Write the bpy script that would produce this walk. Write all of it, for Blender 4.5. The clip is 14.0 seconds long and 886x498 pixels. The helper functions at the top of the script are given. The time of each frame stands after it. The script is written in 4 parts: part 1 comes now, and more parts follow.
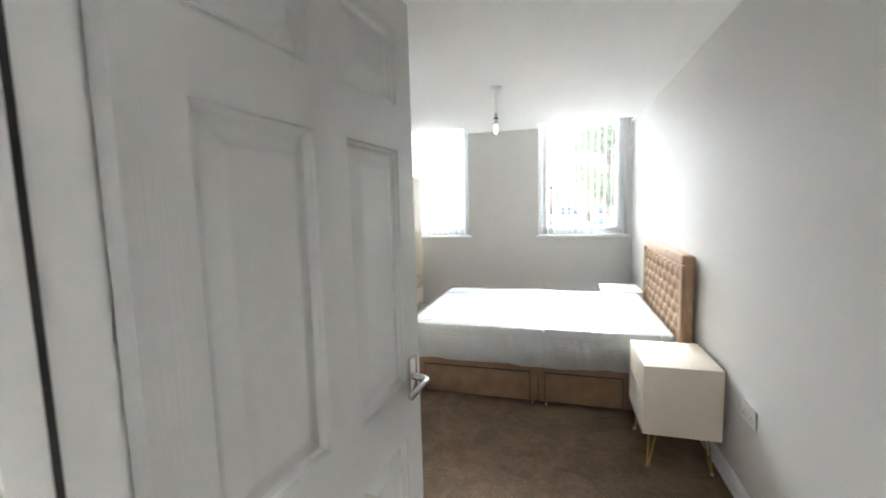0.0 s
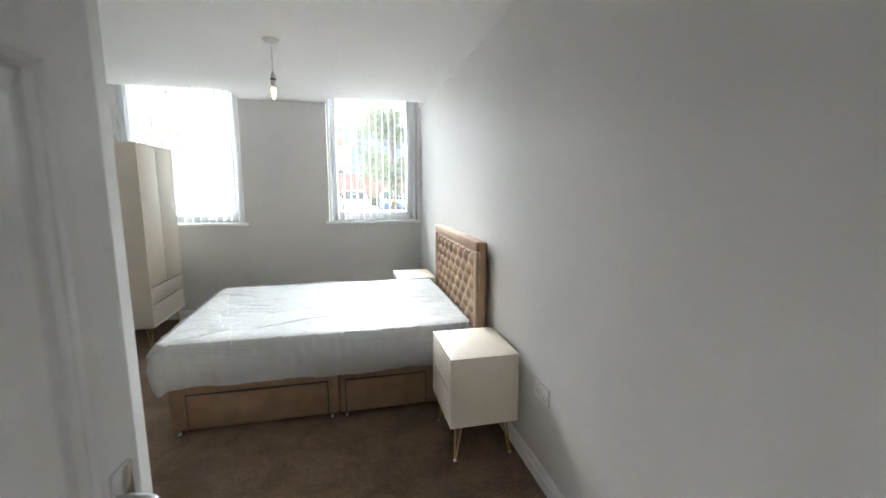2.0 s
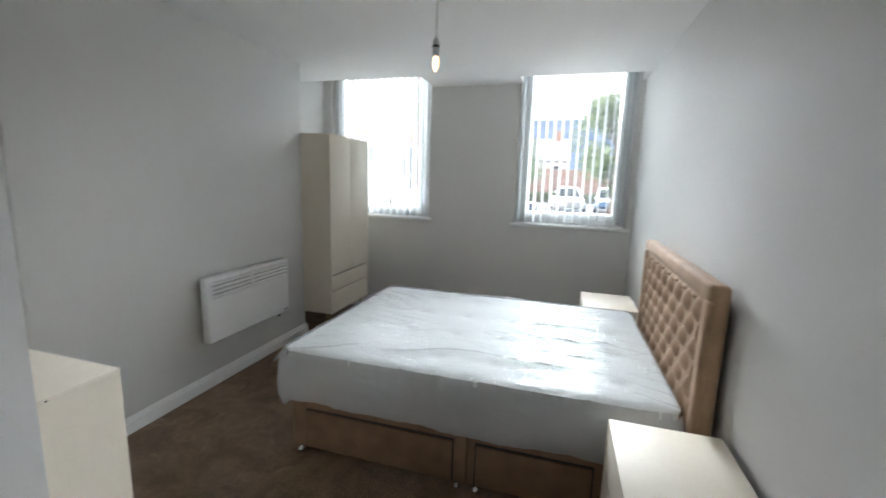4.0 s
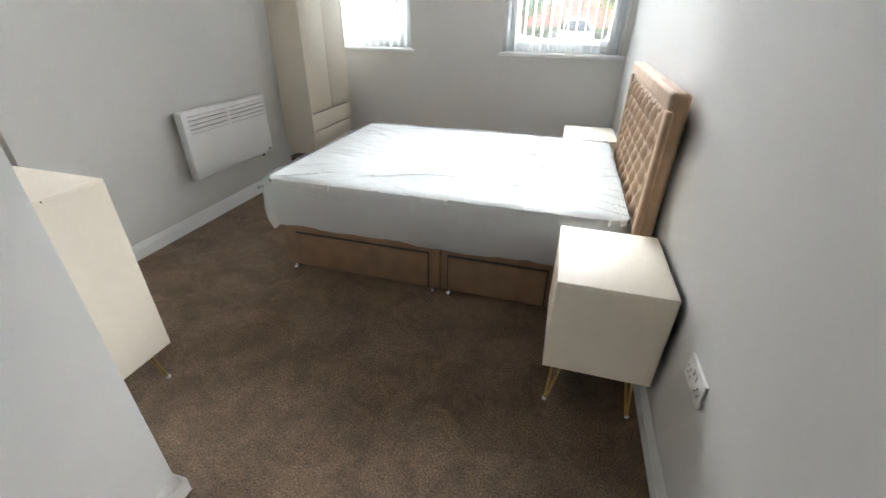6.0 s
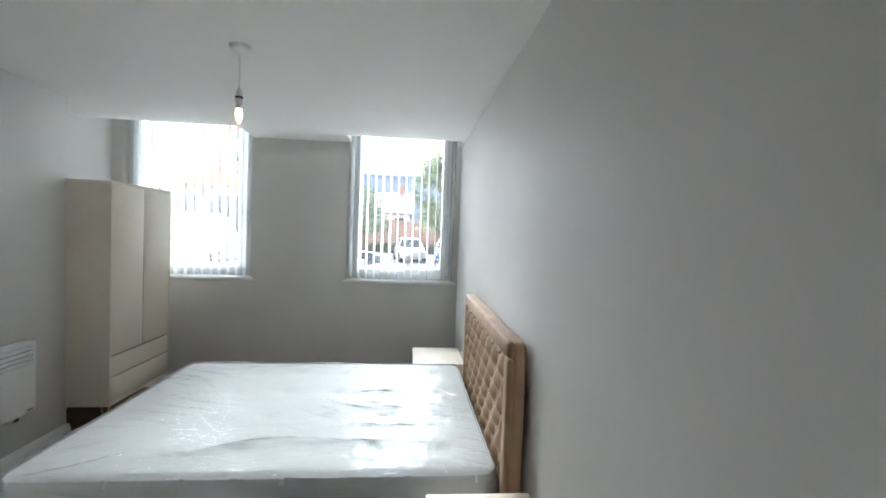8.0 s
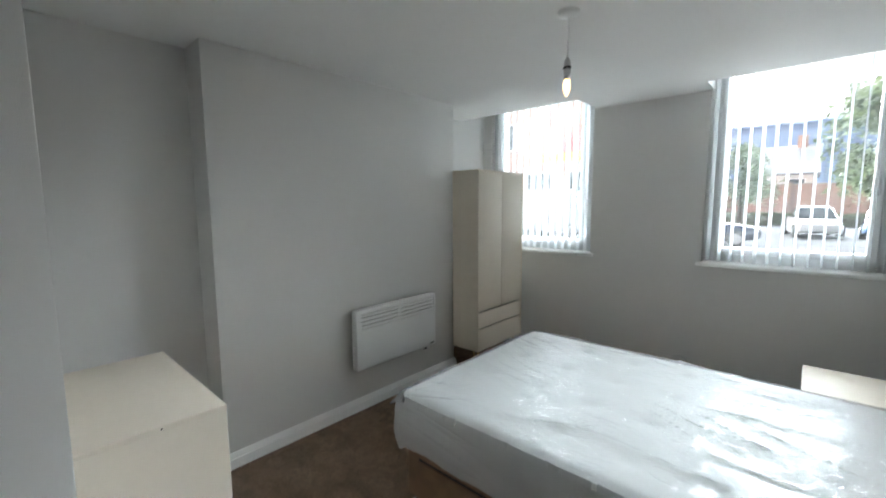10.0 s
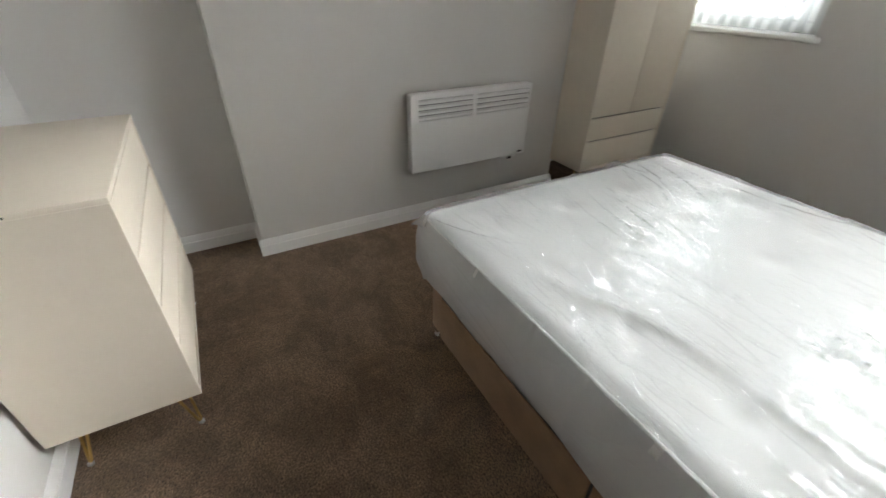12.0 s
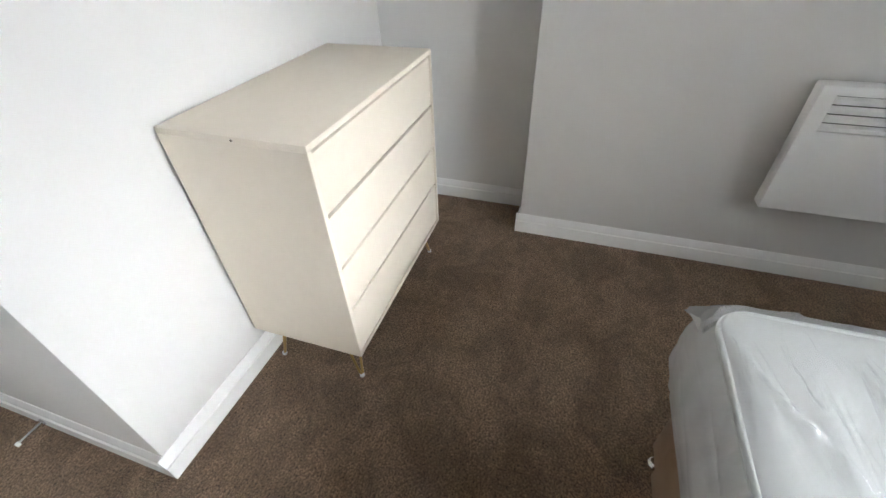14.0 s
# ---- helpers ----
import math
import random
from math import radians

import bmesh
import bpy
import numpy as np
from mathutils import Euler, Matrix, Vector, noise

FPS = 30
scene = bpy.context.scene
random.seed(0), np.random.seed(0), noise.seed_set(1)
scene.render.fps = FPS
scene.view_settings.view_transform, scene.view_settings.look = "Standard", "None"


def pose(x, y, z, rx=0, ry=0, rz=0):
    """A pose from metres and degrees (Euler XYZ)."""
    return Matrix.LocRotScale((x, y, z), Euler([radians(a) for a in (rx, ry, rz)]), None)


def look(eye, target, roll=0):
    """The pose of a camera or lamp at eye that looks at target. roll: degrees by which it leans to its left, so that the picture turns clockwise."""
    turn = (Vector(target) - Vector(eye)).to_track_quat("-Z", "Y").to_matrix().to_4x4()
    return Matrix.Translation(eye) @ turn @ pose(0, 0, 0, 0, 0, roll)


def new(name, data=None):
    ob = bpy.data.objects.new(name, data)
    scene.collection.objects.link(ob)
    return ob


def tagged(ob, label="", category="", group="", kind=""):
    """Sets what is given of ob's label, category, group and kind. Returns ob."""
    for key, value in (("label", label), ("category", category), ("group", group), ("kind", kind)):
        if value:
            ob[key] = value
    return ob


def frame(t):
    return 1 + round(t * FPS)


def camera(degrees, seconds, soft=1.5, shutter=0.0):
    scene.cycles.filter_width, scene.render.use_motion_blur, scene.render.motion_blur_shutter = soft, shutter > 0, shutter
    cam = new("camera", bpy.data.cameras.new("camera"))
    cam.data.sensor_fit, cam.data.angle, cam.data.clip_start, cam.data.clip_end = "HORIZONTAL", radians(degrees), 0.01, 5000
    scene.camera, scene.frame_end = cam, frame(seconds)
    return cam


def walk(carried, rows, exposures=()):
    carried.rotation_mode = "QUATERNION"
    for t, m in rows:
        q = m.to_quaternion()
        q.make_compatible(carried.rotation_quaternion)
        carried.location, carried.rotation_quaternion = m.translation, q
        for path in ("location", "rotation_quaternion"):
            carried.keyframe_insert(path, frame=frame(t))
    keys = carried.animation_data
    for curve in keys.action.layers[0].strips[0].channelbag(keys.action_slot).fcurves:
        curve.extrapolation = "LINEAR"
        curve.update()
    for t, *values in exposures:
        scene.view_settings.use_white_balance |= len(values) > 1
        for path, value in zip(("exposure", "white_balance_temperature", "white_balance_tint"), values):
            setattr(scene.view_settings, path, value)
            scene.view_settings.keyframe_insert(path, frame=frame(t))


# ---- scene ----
cam = camera(94.7, 14.0, shutter=0.25)
PATH = [
    (0, (0.053, 0.104, 1.481), (-0.494, 2.017, 1.278), -1.5),
    (0.3, (-0.015, 0.135, 1.493), (-0.265, 2.11, 1.3), -1.7),
    (0.5, (-0.046, 0.136, 1.496), (-0.14, 2.124, 1.298), -1.8),
    (1, (-0.084, 0.183, 1.49), (0.103, 2.155, 1.212), -1.0),
    (1.5, (-0.059, 0.308, 1.471), (0.263, 2.258, 1.161), -0.4),
    (1.8, (-0.019, 0.423, 1.467), (0.395, 2.358, 1.179), 0.1),
    (2, (-0.004, 0.51, 1.477), (0.452, 2.435, 1.185), 0.1),
    (2.5, (0.062, 0.7, 1.462), (0.585, 2.611, 1.195), 0.2),
    (3, (0.112, 0.979, 1.487), (0.539, 2.918, 1.252), -0.0),
    (3.5, (0.147, 1.174, 1.481), (0.18, 3.158, 1.234), 0.3),
    (4, (0.265, 1.324, 1.484), (-0.279, 3.22, 1.157), 1.8),
    (4.2, (0.309, 1.367, 1.48), (-0.419, 3.186, 1.078), 2.0),
    (6.3, (0.44, 1.238, 1.364), (0.11, 2.933, 0.355), 2.4),
    (6.5, (0.45, 1.301, 1.397), (0.234, 3.077, 0.502), 3.1),
    (7, (0.466, 1.415, 1.466), (0.551, 3.321, 0.865), 3.0),
    (7.2, (0.458, 1.424, 1.49), (0.68, 3.355, 1.017), 2.9),
    (9.3, (0.352, 1.522, 1.592), (-0.244, 3.42, 1.792), -0.7),
    (9.5, (0.4, 1.603, 1.602), (-0.505, 3.382, 1.723), -0.4),
    (10, (0.448, 1.688, 1.568), (-0.883, 3.164, 1.349), -0.3),
    (10.5, (0.351, 1.789, 1.449), (-0.987, 3.154, 0.859), -0.8),
    (11, (0.23, 2.038, 1.388), (-1.024, 3.345, 0.541), -1.7),
    (11.5, (0.145, 2.252, 1.314), (-1.07, 3.439, 0.258), 0.0),
    (12, (0.126, 2.443, 1.33), (-1.321, 3.267, 0.222), 1.3),
    (12.5, (-0.058, 2.524, 1.288), (-1.636, 2.925, 0.126), 2.4),
    (13, (-0.247, 2.541, 1.261), (-1.803, 2.496, 0.005), 1.8),
    (13.5, (-0.316, 2.632, 1.263), (-1.778, 2.206, -0.033), 0.3),
    (14, (-0.357, 2.699, 1.252), (-1.804, 2.181, -0.028), -2.4),
]
walk(cam, [(t, look(eye, target, roll)) for t, eye, target, roll in PATH],
     exposures=[(0.0, 2.1, 6850, 11), (0.8, 1.85, 6850, 11), (1.5, 1.75, 6800, 11), (3.0, 1.3, 6700, 11), (4.2, 1.1, 6550, 10), (6.5, 1.85, 6900, 12), (7.2, 1.3, 6700, 11),
                (9.3, 1.05, 6450, 8), (10.0, 0.98, 6500, 8), (11.0, 1.05, 6850, 11), (12.0, 1.2, 7200, 13), (12.5, 1.28, 7100, 13), (13.4, 1.4, 6850, 13), (14.0, 1.55, 6800, 13)])

# ---- world, sun, daylight lamp added outside the windows ----
world = bpy.data.worlds.new("sky")
scene.world = world
world.use_nodes = True
wn = world.node_tree.nodes
sky = wn.new("ShaderNodeTexSky")
sky.sky_type = 'NISHITA'
sky.sun_disc = False
sky.sun_elevation, sky.sun_rotation = radians(42), radians(-110)
sky.air_density, sky.dust_density = 1.0, 9.0
wn["Background"].inputs["Strength"].default_value = 0.15
world.node_tree.links.new(sky.outputs[0], wn["Background"].inputs["Color"])
sun = new("sun", bpy.data.lights.new("sun", 'SUN'))
sun.data.energy, sun.data.angle, sun.data.color = 4.5, radians(0.5), (1.0, 0.95, 0.87)
sun.matrix_world = look((-30, -11, 29), (0, 0, 0))

W1 = (-2.31, -1.132)      # the two window openings, along x
W2 = (-0.202, 0.865)
SILL, HEAD, CEIL = 1.085, 2.80, 2.45
WALL_N, GLASS_Y = 5.58, 5.74
lamp = new("sky_fill_lamp", bpy.data.lights.new("sky_fill_lamp", 'AREA'))   # unseen area lamp added to boost the bright open sky over the car park
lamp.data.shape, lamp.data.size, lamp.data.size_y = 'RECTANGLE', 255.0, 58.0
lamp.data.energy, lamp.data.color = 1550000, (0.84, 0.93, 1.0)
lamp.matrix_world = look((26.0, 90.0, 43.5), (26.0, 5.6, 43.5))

# ---- materials ----
def material(name, base, rough=0.5, metal=0.0, grain=0.0, scale=60.0, bump=0.0, bump_scale=250.0, blotch=0.0, blotch_scale=2.5, coat=0.0, sub=0.0):
    """A surface: base colour, fine grain and broad blotches (relative strength), relief."""
    m = bpy.data.materials.new(name)
    m.use_nodes = True
    nt = m.node_tree
    b = nt.nodes["Principled BSDF"]
    b.inputs["Base Color"].default_value = (*base, 1)
    b.inputs["Roughness"].default_value, b.inputs["Metallic"].default_value = rough, metal
    b.inputs["Coat Weight"].default_value = coat
    tc = nt.nodes.new("ShaderNodeTexCoord")

    def tex(s, detail):
        n = nt.nodes.new("ShaderNodeTexNoise")
        n.inputs["Scale"].default_value, n.inputs["Detail"].default_value = s, detail
        nt.links.new(tc.outputs["Object"], n.inputs["Vector"])
        return n
    col = None
    for amount, s, d in ((grain, scale, 4), (blotch, blotch_scale, 3)):
        if amount:
            n = tex(s, d)
            r = nt.nodes.new("ShaderNodeMapRange")
            r.inputs["From Min"].default_value, r.inputs["From Max"].default_value = 0.3, 0.7
            r.inputs["To Min"].default_value, r.inputs["To Max"].default_value = 1 - amount, 1 + amount
            nt.links.new(n.outputs["Fac"], r.inputs["Value"])
            mul = nt.nodes.new("ShaderNodeVectorMath")
            mul.operation = 'SCALE'
            if col is None:
                mul.inputs[0].default_value = base
            else:
                nt.links.new(col, mul.inputs[0])
            nt.links.new(r.outputs[0], mul.inputs["Scale"])
            col = mul.outputs[0]
    if col is not None:
        nt.links.new(col, b.inputs["Base Color"])
    if bump:
        n = tex(bump_scale, 3)
        bp = nt.nodes.new("ShaderNodeBump")
        bp.inputs["Strength"].default_value, bp.inputs["Distance"].default_value = bump, 0.004
        nt.links.new(n.outputs["Fac"], bp.inputs["Height"])
        nt.links.new(bp.outputs[0], b.inputs["Normal"])
    return m


PAINT = material("wall_paint", (0.715, 0.702, 0.682), 0.7, bump=0.10, bump_scale=420, blotch=0.012, blotch_scale=1.3)
CEILING_PAINT = material("ceiling_paint", (0.84, 0.835, 0.82), 0.75, bump=0.05, bump_scale=380, blotch=0.01)
GLOSS = material("white_gloss_paint", (0.87, 0.87, 0.86), 0.3, grain=0.01, bump=0.04, bump_scale=160)
DOOR_PAINT = material("door_paint", (0.63, 0.63, 0.62), 0.28, grain=0.012, scale=30, bump=0.22, bump_scale=1.0)
for nd in [n for n in DOOR_PAINT.node_tree.nodes if n.type == 'TEX_NOISE' and n.inputs["Scale"].default_value == 1.0]:
    nt = DOOR_PAINT.node_tree                # pressed-in wood grain, long along the door's height
    mp = nt.nodes.new("ShaderNodeMapping")
    mp.inputs["Scale"].default_value = (150.0, 150.0, 7.0)
    nt.links.new(nt.nodes["Texture Coordinate"].outputs["Object"], mp.inputs["Vector"])
    nt.links.new(mp.outputs[0], nd.inputs["Vector"])
    nd.inputs["Distortion"].default_value = 1.2
UPVC = material("white_upvc", (0.84, 0.85, 0.86), 0.25, blotch=0.01)
CREAM = material("cream_lacquer", (0.79, 0.71, 0.60), 0.5, grain=0.012, scale=25, bump=0.03, bump_scale=500, blotch=0.015)
CREAM.node_tree.nodes["Principled BSDF"].inputs["Specular IOR Level"].default_value = 0.28
# dark brown: painted shade in furniture gaps, also the cam cap and struts
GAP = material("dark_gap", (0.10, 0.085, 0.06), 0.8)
GOLD = material("brass_rod", (0.62, 0.42, 0.16), 0.28, 1.0, grain=0.05)
CHROME = material("chrome", (0.72, 0.72, 0.73), 0.14, 1.0, blotch=0.03, blotch_scale=20)
HEATER = material("white_enamel", (0.88, 0.88, 0.875), 0.32, blotch=0.01)
PLASTIC = material("white_plastic", (0.82, 0.82, 0.80), 0.3, blotch=0.01, blotch_scale=30)
VENT = material("vent_slot_shade", (0.10, 0.10, 0.10), 0.6, grain=0.1)
DARK = material("black_plastic_and_gaps", (0.02, 0.02, 0.02), 0.5, grain=0.1)
TICKING = material("mattress_fabric", (0.55, 0.56, 0.545), 0.75, grain=0.02, scale=120, bump=0.12, bump_scale=300, blotch=0.02, blotch_scale=6)


def node_material(name):
    m = bpy.data.materials.new(name)
    m.use_nodes = True
    nt = m.node_tree
    nt.nodes.clear()
    return m, nt, nt.nodes.new("ShaderNodeOutputMaterial")


def velvet(name, base):
    """Crushed velour: blotches of brushed nap with a soft sheen."""
    m = material(name, base, 0.75, grain=0.08, scale=300, bump=0.15, bump_scale=600, blotch=0.16, blotch_scale=9)
    b = m.node_tree.nodes["Principled BSDF"]
    b.inputs["Sheen Weight"].default_value, b.inputs["Sheen Roughness"].default_value = 0.25, 0.4
    b.inputs["Sheen Tint"].default_value = (0.95, 0.8, 0.65, 1)
    return m


VELVET = velvet("brown_velour", (0.205, 0.126, 0.077))
HEAD_VELVET = velvet("tan_velour", (0.375, 0.238, 0.150))


def carpet_material():
    """Short twist-pile carpet, with patches where the pile lies over."""
    m, nt, out = node_material("brown_carpet")
    b = nt.nodes.new("ShaderNodeBsdfPrincipled")
    b.inputs["Roughness"].default_value = 0.95
    b.inputs["Sheen Weight"].default_value = 0.30
    b.inputs["Sheen Roughness"].default_value = 0.5
    b.inputs["Sheen Tint"].default_value = (0.85, 0.68, 0.52, 1)
    tc = nt.nodes.new("ShaderNodeTexCoord")

    def tex(s, d, rough=0.5, distort=0.0):
        n = nt.nodes.new("ShaderNodeTexNoise")
        n.inputs["Scale"].default_value, n.inputs["Detail"].default_value = s, d
        n.inputs["Roughness"].default_value, n.inputs["Distortion"].default_value = rough, distort
        nt.links.new(tc.outputs["Object"], n.inputs["Vector"])
        return n
    patch, tuft, mid = tex(5.2, 5, 0.62, 0.9), tex(150, 2.5, 0.8), tex(30, 4, 0.7)
    ramp = nt.nodes.new("ShaderNodeValToRGB")
    ramp.color_ramp.elements[0].position, ramp.color_ramp.elements[0].color = 0.39, (0.142, 0.091, 0.058, 1)
    ramp.color_ramp.elements[1].position, ramp.color_ramp.elements[1].color = 0.61, (0.236, 0.156, 0.101, 1)
    nt.links.new(patch.outputs["Fac"], ramp.inputs["Fac"])
    col = ramp.outputs[0]
    for n, lo, hi in ((tuft, 0.12, 1.95), (mid, 0.80, 1.20)):
        r = nt.nodes.new("ShaderNodeMapRange")
        r.inputs["From Min"].default_value, r.inputs["From Max"].default_value = 0.33, 0.67
        r.inputs["To Min"].default_value, r.inputs["To Max"].default_value = lo, hi
        nt.links.new(n.outputs["Fac"], r.inputs["Value"])
        sc = nt.nodes.new("ShaderNodeVectorMath")
        sc.operation = 'SCALE'
        nt.links.new(col, sc.inputs[0]), nt.links.new(r.outputs[0], sc.inputs["Scale"])
        col = sc.outputs[0]
    nt.links.new(col, b.inputs["Base Color"])
    bp = nt.nodes.new("ShaderNodeBump")
    bp.inputs["Strength"].default_value, bp.inputs["Distance"].default_value = 1.0, 0.012
    nt.links.new(tuft.outputs["Fac"], bp.inputs["Height"])
    nt.links.new(bp.outputs[0], b.inputs["Normal"])
    nt.links.new(b.outputs[0], out.inputs["Surface"])
    return m


CARPET = carpet_material()


def film_material(name, haze, rough, strength, scale=14.0):
    """Thin clear polythene: mostly see-through, faintly milky, glossy."""
    m, nt, out = node_material(name)
    clear, milk, gloss = (nt.nodes.new("ShaderNodeBsdf" + k) for k in ("Transparent", "Diffuse", "Glossy"))
    milk.inputs["Color"].default_value = (0.7, 0.71, 0.72, 1)
    gloss.inputs["Roughness"].default_value = rough
    tc, bp = nt.nodes.new("ShaderNodeTexCoord"), nt.nodes.new("ShaderNodeBump")
    bp.inputs["Strength"].default_value, bp.inputs["Distance"].default_value = strength, 0.05

    def math_node(op, a, c):
        nd = nt.nodes.new("ShaderNodeMath")
        nd.operation = op
        for k, v in enumerate((a, c)):
            if isinstance(v, (int, float)):
                nd.inputs[k].default_value = v
            else:
                nt.links.new(v, nd.inputs[k])
        return nd.outputs[0]

    def tex(stretch, turn, s, detail, distort):
        mp, n = nt.nodes.new("ShaderNodeMapping"), nt.nodes.new("ShaderNodeTexNoise")
        mp.inputs["Scale"].default_value, mp.inputs["Rotation"].default_value = (stretch, 1.0, 1.0), (0, 0, turn)
        n.inputs["Scale"].default_value, n.inputs["Detail"].default_value, n.inputs["Distortion"].default_value = s, detail, distort
        nt.links.new(tc.outputs["Object"], mp.inputs["Vector"])
        nt.links.new(mp.outputs[0], n.inputs["Vector"])
        return n.outputs["Fac"]
    height = None                             # sharp creases where a noise crosses its middle, gathered in patches
    for stretch, turn, s, detail, distort, amount in ((0.20, 0.22, scale, 2, 0.7, 1.0), (0.30, -0.12, scale * 2.4, 1, 0.5, 0.40)):
        fold = math_node('ABSOLUTE', math_node('SUBTRACT', tex(stretch, turn, s, detail, distort), 0.5), 0.0)
        patch = math_node('MAXIMUM', math_node('SUBTRACT', tex(0.6, turn, scale * 0.3, 1, 0.3), 0.36), 0.02)
        fold = math_node('MULTIPLY', math_node('MINIMUM', fold, 0.045), math_node('MULTIPLY', patch, amount * 11.0))
        height = fold if height is None else math_node('ADD', height, fold)
    nt.links.new(height, bp.inputs["Height"])
    lw, pw, fr = nt.nodes.new("ShaderNodeLayerWeight"), nt.nodes.new("ShaderNodeMath"), nt.nodes.new("ShaderNodeMath")
    pw.operation, fr.operation = 'POWER', 'MULTIPLY_ADD'
    lw.inputs["Blend"].default_value, pw.inputs[1].default_value = 0.5, 4.5
    fr.inputs[1].default_value, fr.inputs[2].default_value = 0.13, 0.038
    nt.links.new(lw.outputs["Facing"], pw.inputs[0]), nt.links.new(pw.outputs[0], fr.inputs[0])
    for nd in (gloss, lw, milk):
        nt.links.new(bp.outputs[0], nd.inputs["Normal"])
    m1, m2 = nt.nodes.new("ShaderNodeMixShader"), nt.nodes.new("ShaderNodeMixShader")
    m1.inputs[0].default_value = haze
    nt.links.new(clear.outputs[0], m1.inputs[1]), nt.links.new(milk.outputs[0], m1.inputs[2])
    nt.links.new(fr.outputs[0], m2.inputs[0])
    nt.links.new(m1.outputs[0], m2.inputs[1]), nt.links.new(gloss.outputs[0], m2.inputs[2])
    nt.links.new(m2.outputs[0], out.inputs["Surface"])
    return m


SKIRT = film_material("polythene_folds", 0.46, 0.12, 0.55, 6.0)
FILM = film_material("polythene_film", 0.30, 0.09, 1.0, 14.0)
# milky haze in the glass imitates glare veiling the view outside
GLASS = film_material("window_glass", 0.08, 0.0, 0.0)
BAG = film_material("polythene_bag", 0.12, 0.12, 0.5)


def blind_material():
    """White woven blind fabric that lets daylight through."""
    m, nt, out = node_material("blind_fabric")
    d, t, mix = nt.nodes.new("ShaderNodeBsdfDiffuse"), nt.nodes.new("ShaderNodeBsdfTranslucent"), nt.nodes.new("ShaderNodeMixShader")
    tc, n, r = nt.nodes.new("ShaderNodeTexCoord"), nt.nodes.new("ShaderNodeTexNoise"), nt.nodes.new("ShaderNodeValToRGB")
    n.inputs["Scale"].default_value = 90
    nt.links.new(tc.outputs["Object"], n.inputs["Vector"]), nt.links.new(n.outputs["Fac"], r.inputs["Fac"])
    r.color_ramp.elements[0].color, r.color_ramp.elements[1].color = (0.58, 0.60, 0.605, 1), (0.66, 0.68, 0.685, 1)
    for s in (d, t):
        nt.links.new(r.outputs[0], s.inputs["Color"])
    mix.inputs[0].default_value = 0.13
    nt.links.new(d.outputs[0], mix.inputs[1]), nt.links.new(t.outputs[0], mix.inputs[2])
    nt.links.new(mix.outputs[0], out.inputs["Surface"])
    return m


BLIND = blind_material()


def glow_material(name, color, strength):
    m, nt, out = node_material(name)
    e = nt.nodes.new("ShaderNodeEmission")
    e.inputs["Color"].default_value, e.inputs["Strength"].default_value = (*color, 1), strength
    nt.links.new(e.outputs[0], out.inputs["Surface"])
    return m


BULB = glow_material("lit_bulb", (1.0, 0.60, 0.25), 2.4)

# ---- shape helpers ----
def box_bm(x0, x1, y0, y1, z0, z1, bevel=0.0, segments=2, bm=None):
    """A box between two corners; its edges rounded when bevel is given."""
    own = bmesh.new()
    bmesh.ops.create_cube(own, size=1.0, matrix=Matrix.Translation(((x0 + x1) / 2, (y0 + y1) / 2, (z0 + z1) / 2)) @ Matrix.Diagonal((x1 - x0, y1 - y0, z1 - z0, 1)))
    if bevel:
        bmesh.ops.bevel(own, geom=own.edges[:], offset=bevel, segments=segments, profile=0.5, affect='EDGES')
    if bm is None:
        return own
    tmp = bpy.data.meshes.new("tmp")
    own.to_mesh(tmp)
    own.free()
    bm.from_mesh(tmp)
    bpy.data.meshes.remove(tmp)
    return bm


ROUND = set()      # meshes built as rods or turned shapes, which shade smoothly


def mesh_of(name, bm, mat, smooth=True):
    angle = 50 if id(bm) in ROUND else 26
    ROUND.discard(id(bm))
    bmesh.ops.recalc_face_normals(bm, faces=bm.faces[:])
    me = bpy.data.meshes.new(name)
    bm.to_mesh(me)
    bm.free()
    me.materials.append(mat)
    if smooth:
        me.shade_smooth()
        me.set_sharp_from_angle(angle=radians(angle))
    return me


def part(name, bm, mat, parent=None, label="", smooth=True):
    ob = new(name, mesh_of(name, bm, mat, smooth))
    if parent:
        ob.parent = parent
    if label:
        ob["label"] = label
    return ob


def thing(name, label, category, x=0, y=0, z=0, rz=0, group=""):
    ob = new(name)
    ob.empty_display_size = 0.1
    ob.matrix_world = pose(x, y, z, 0, 0, rz)
    return tagged(ob, label, category, group)


def structure(name, bm, mat, label, category):
    return tagged(part(name, bm, mat, smooth=True), label, category, kind="structure")


def tube_bm(points, r, sides=10, bm=None, cap=True):
    """A round rod along a chain of points."""
    bm = bm or bmesh.new()
    ROUND.add(id(bm))
    pts = [Vector(p) for p in points]
    rings = []
    ref = None
    for i, p in enumerate(pts):
        d = ((pts[min(i + 1, len(pts) - 1)] - pts[max(i - 1, 0)])).normalized()
        if ref is None:
            ref = d.orthogonal().normalized()
        ref = (ref - d * ref.dot(d)).normalized()
        side = d.cross(ref)
        rr = r[i] if isinstance(r, (list, tuple)) else r
        rings.append([bm.verts.new(p + rr * (math.cos(2 * math.pi * k / sides) * ref + math.sin(2 * math.pi * k / sides) * side)) for k in range(sides)])
    for a, b in zip(rings, rings[1:]):
        for k in range(sides):
            bm.faces.new((a[k], a[(k + 1) % sides], b[(k + 1) % sides], b[k]))
    if cap:
        bm.faces.new(rings[0][::-1])
        bm.faces.new(rings[-1])
    return bm


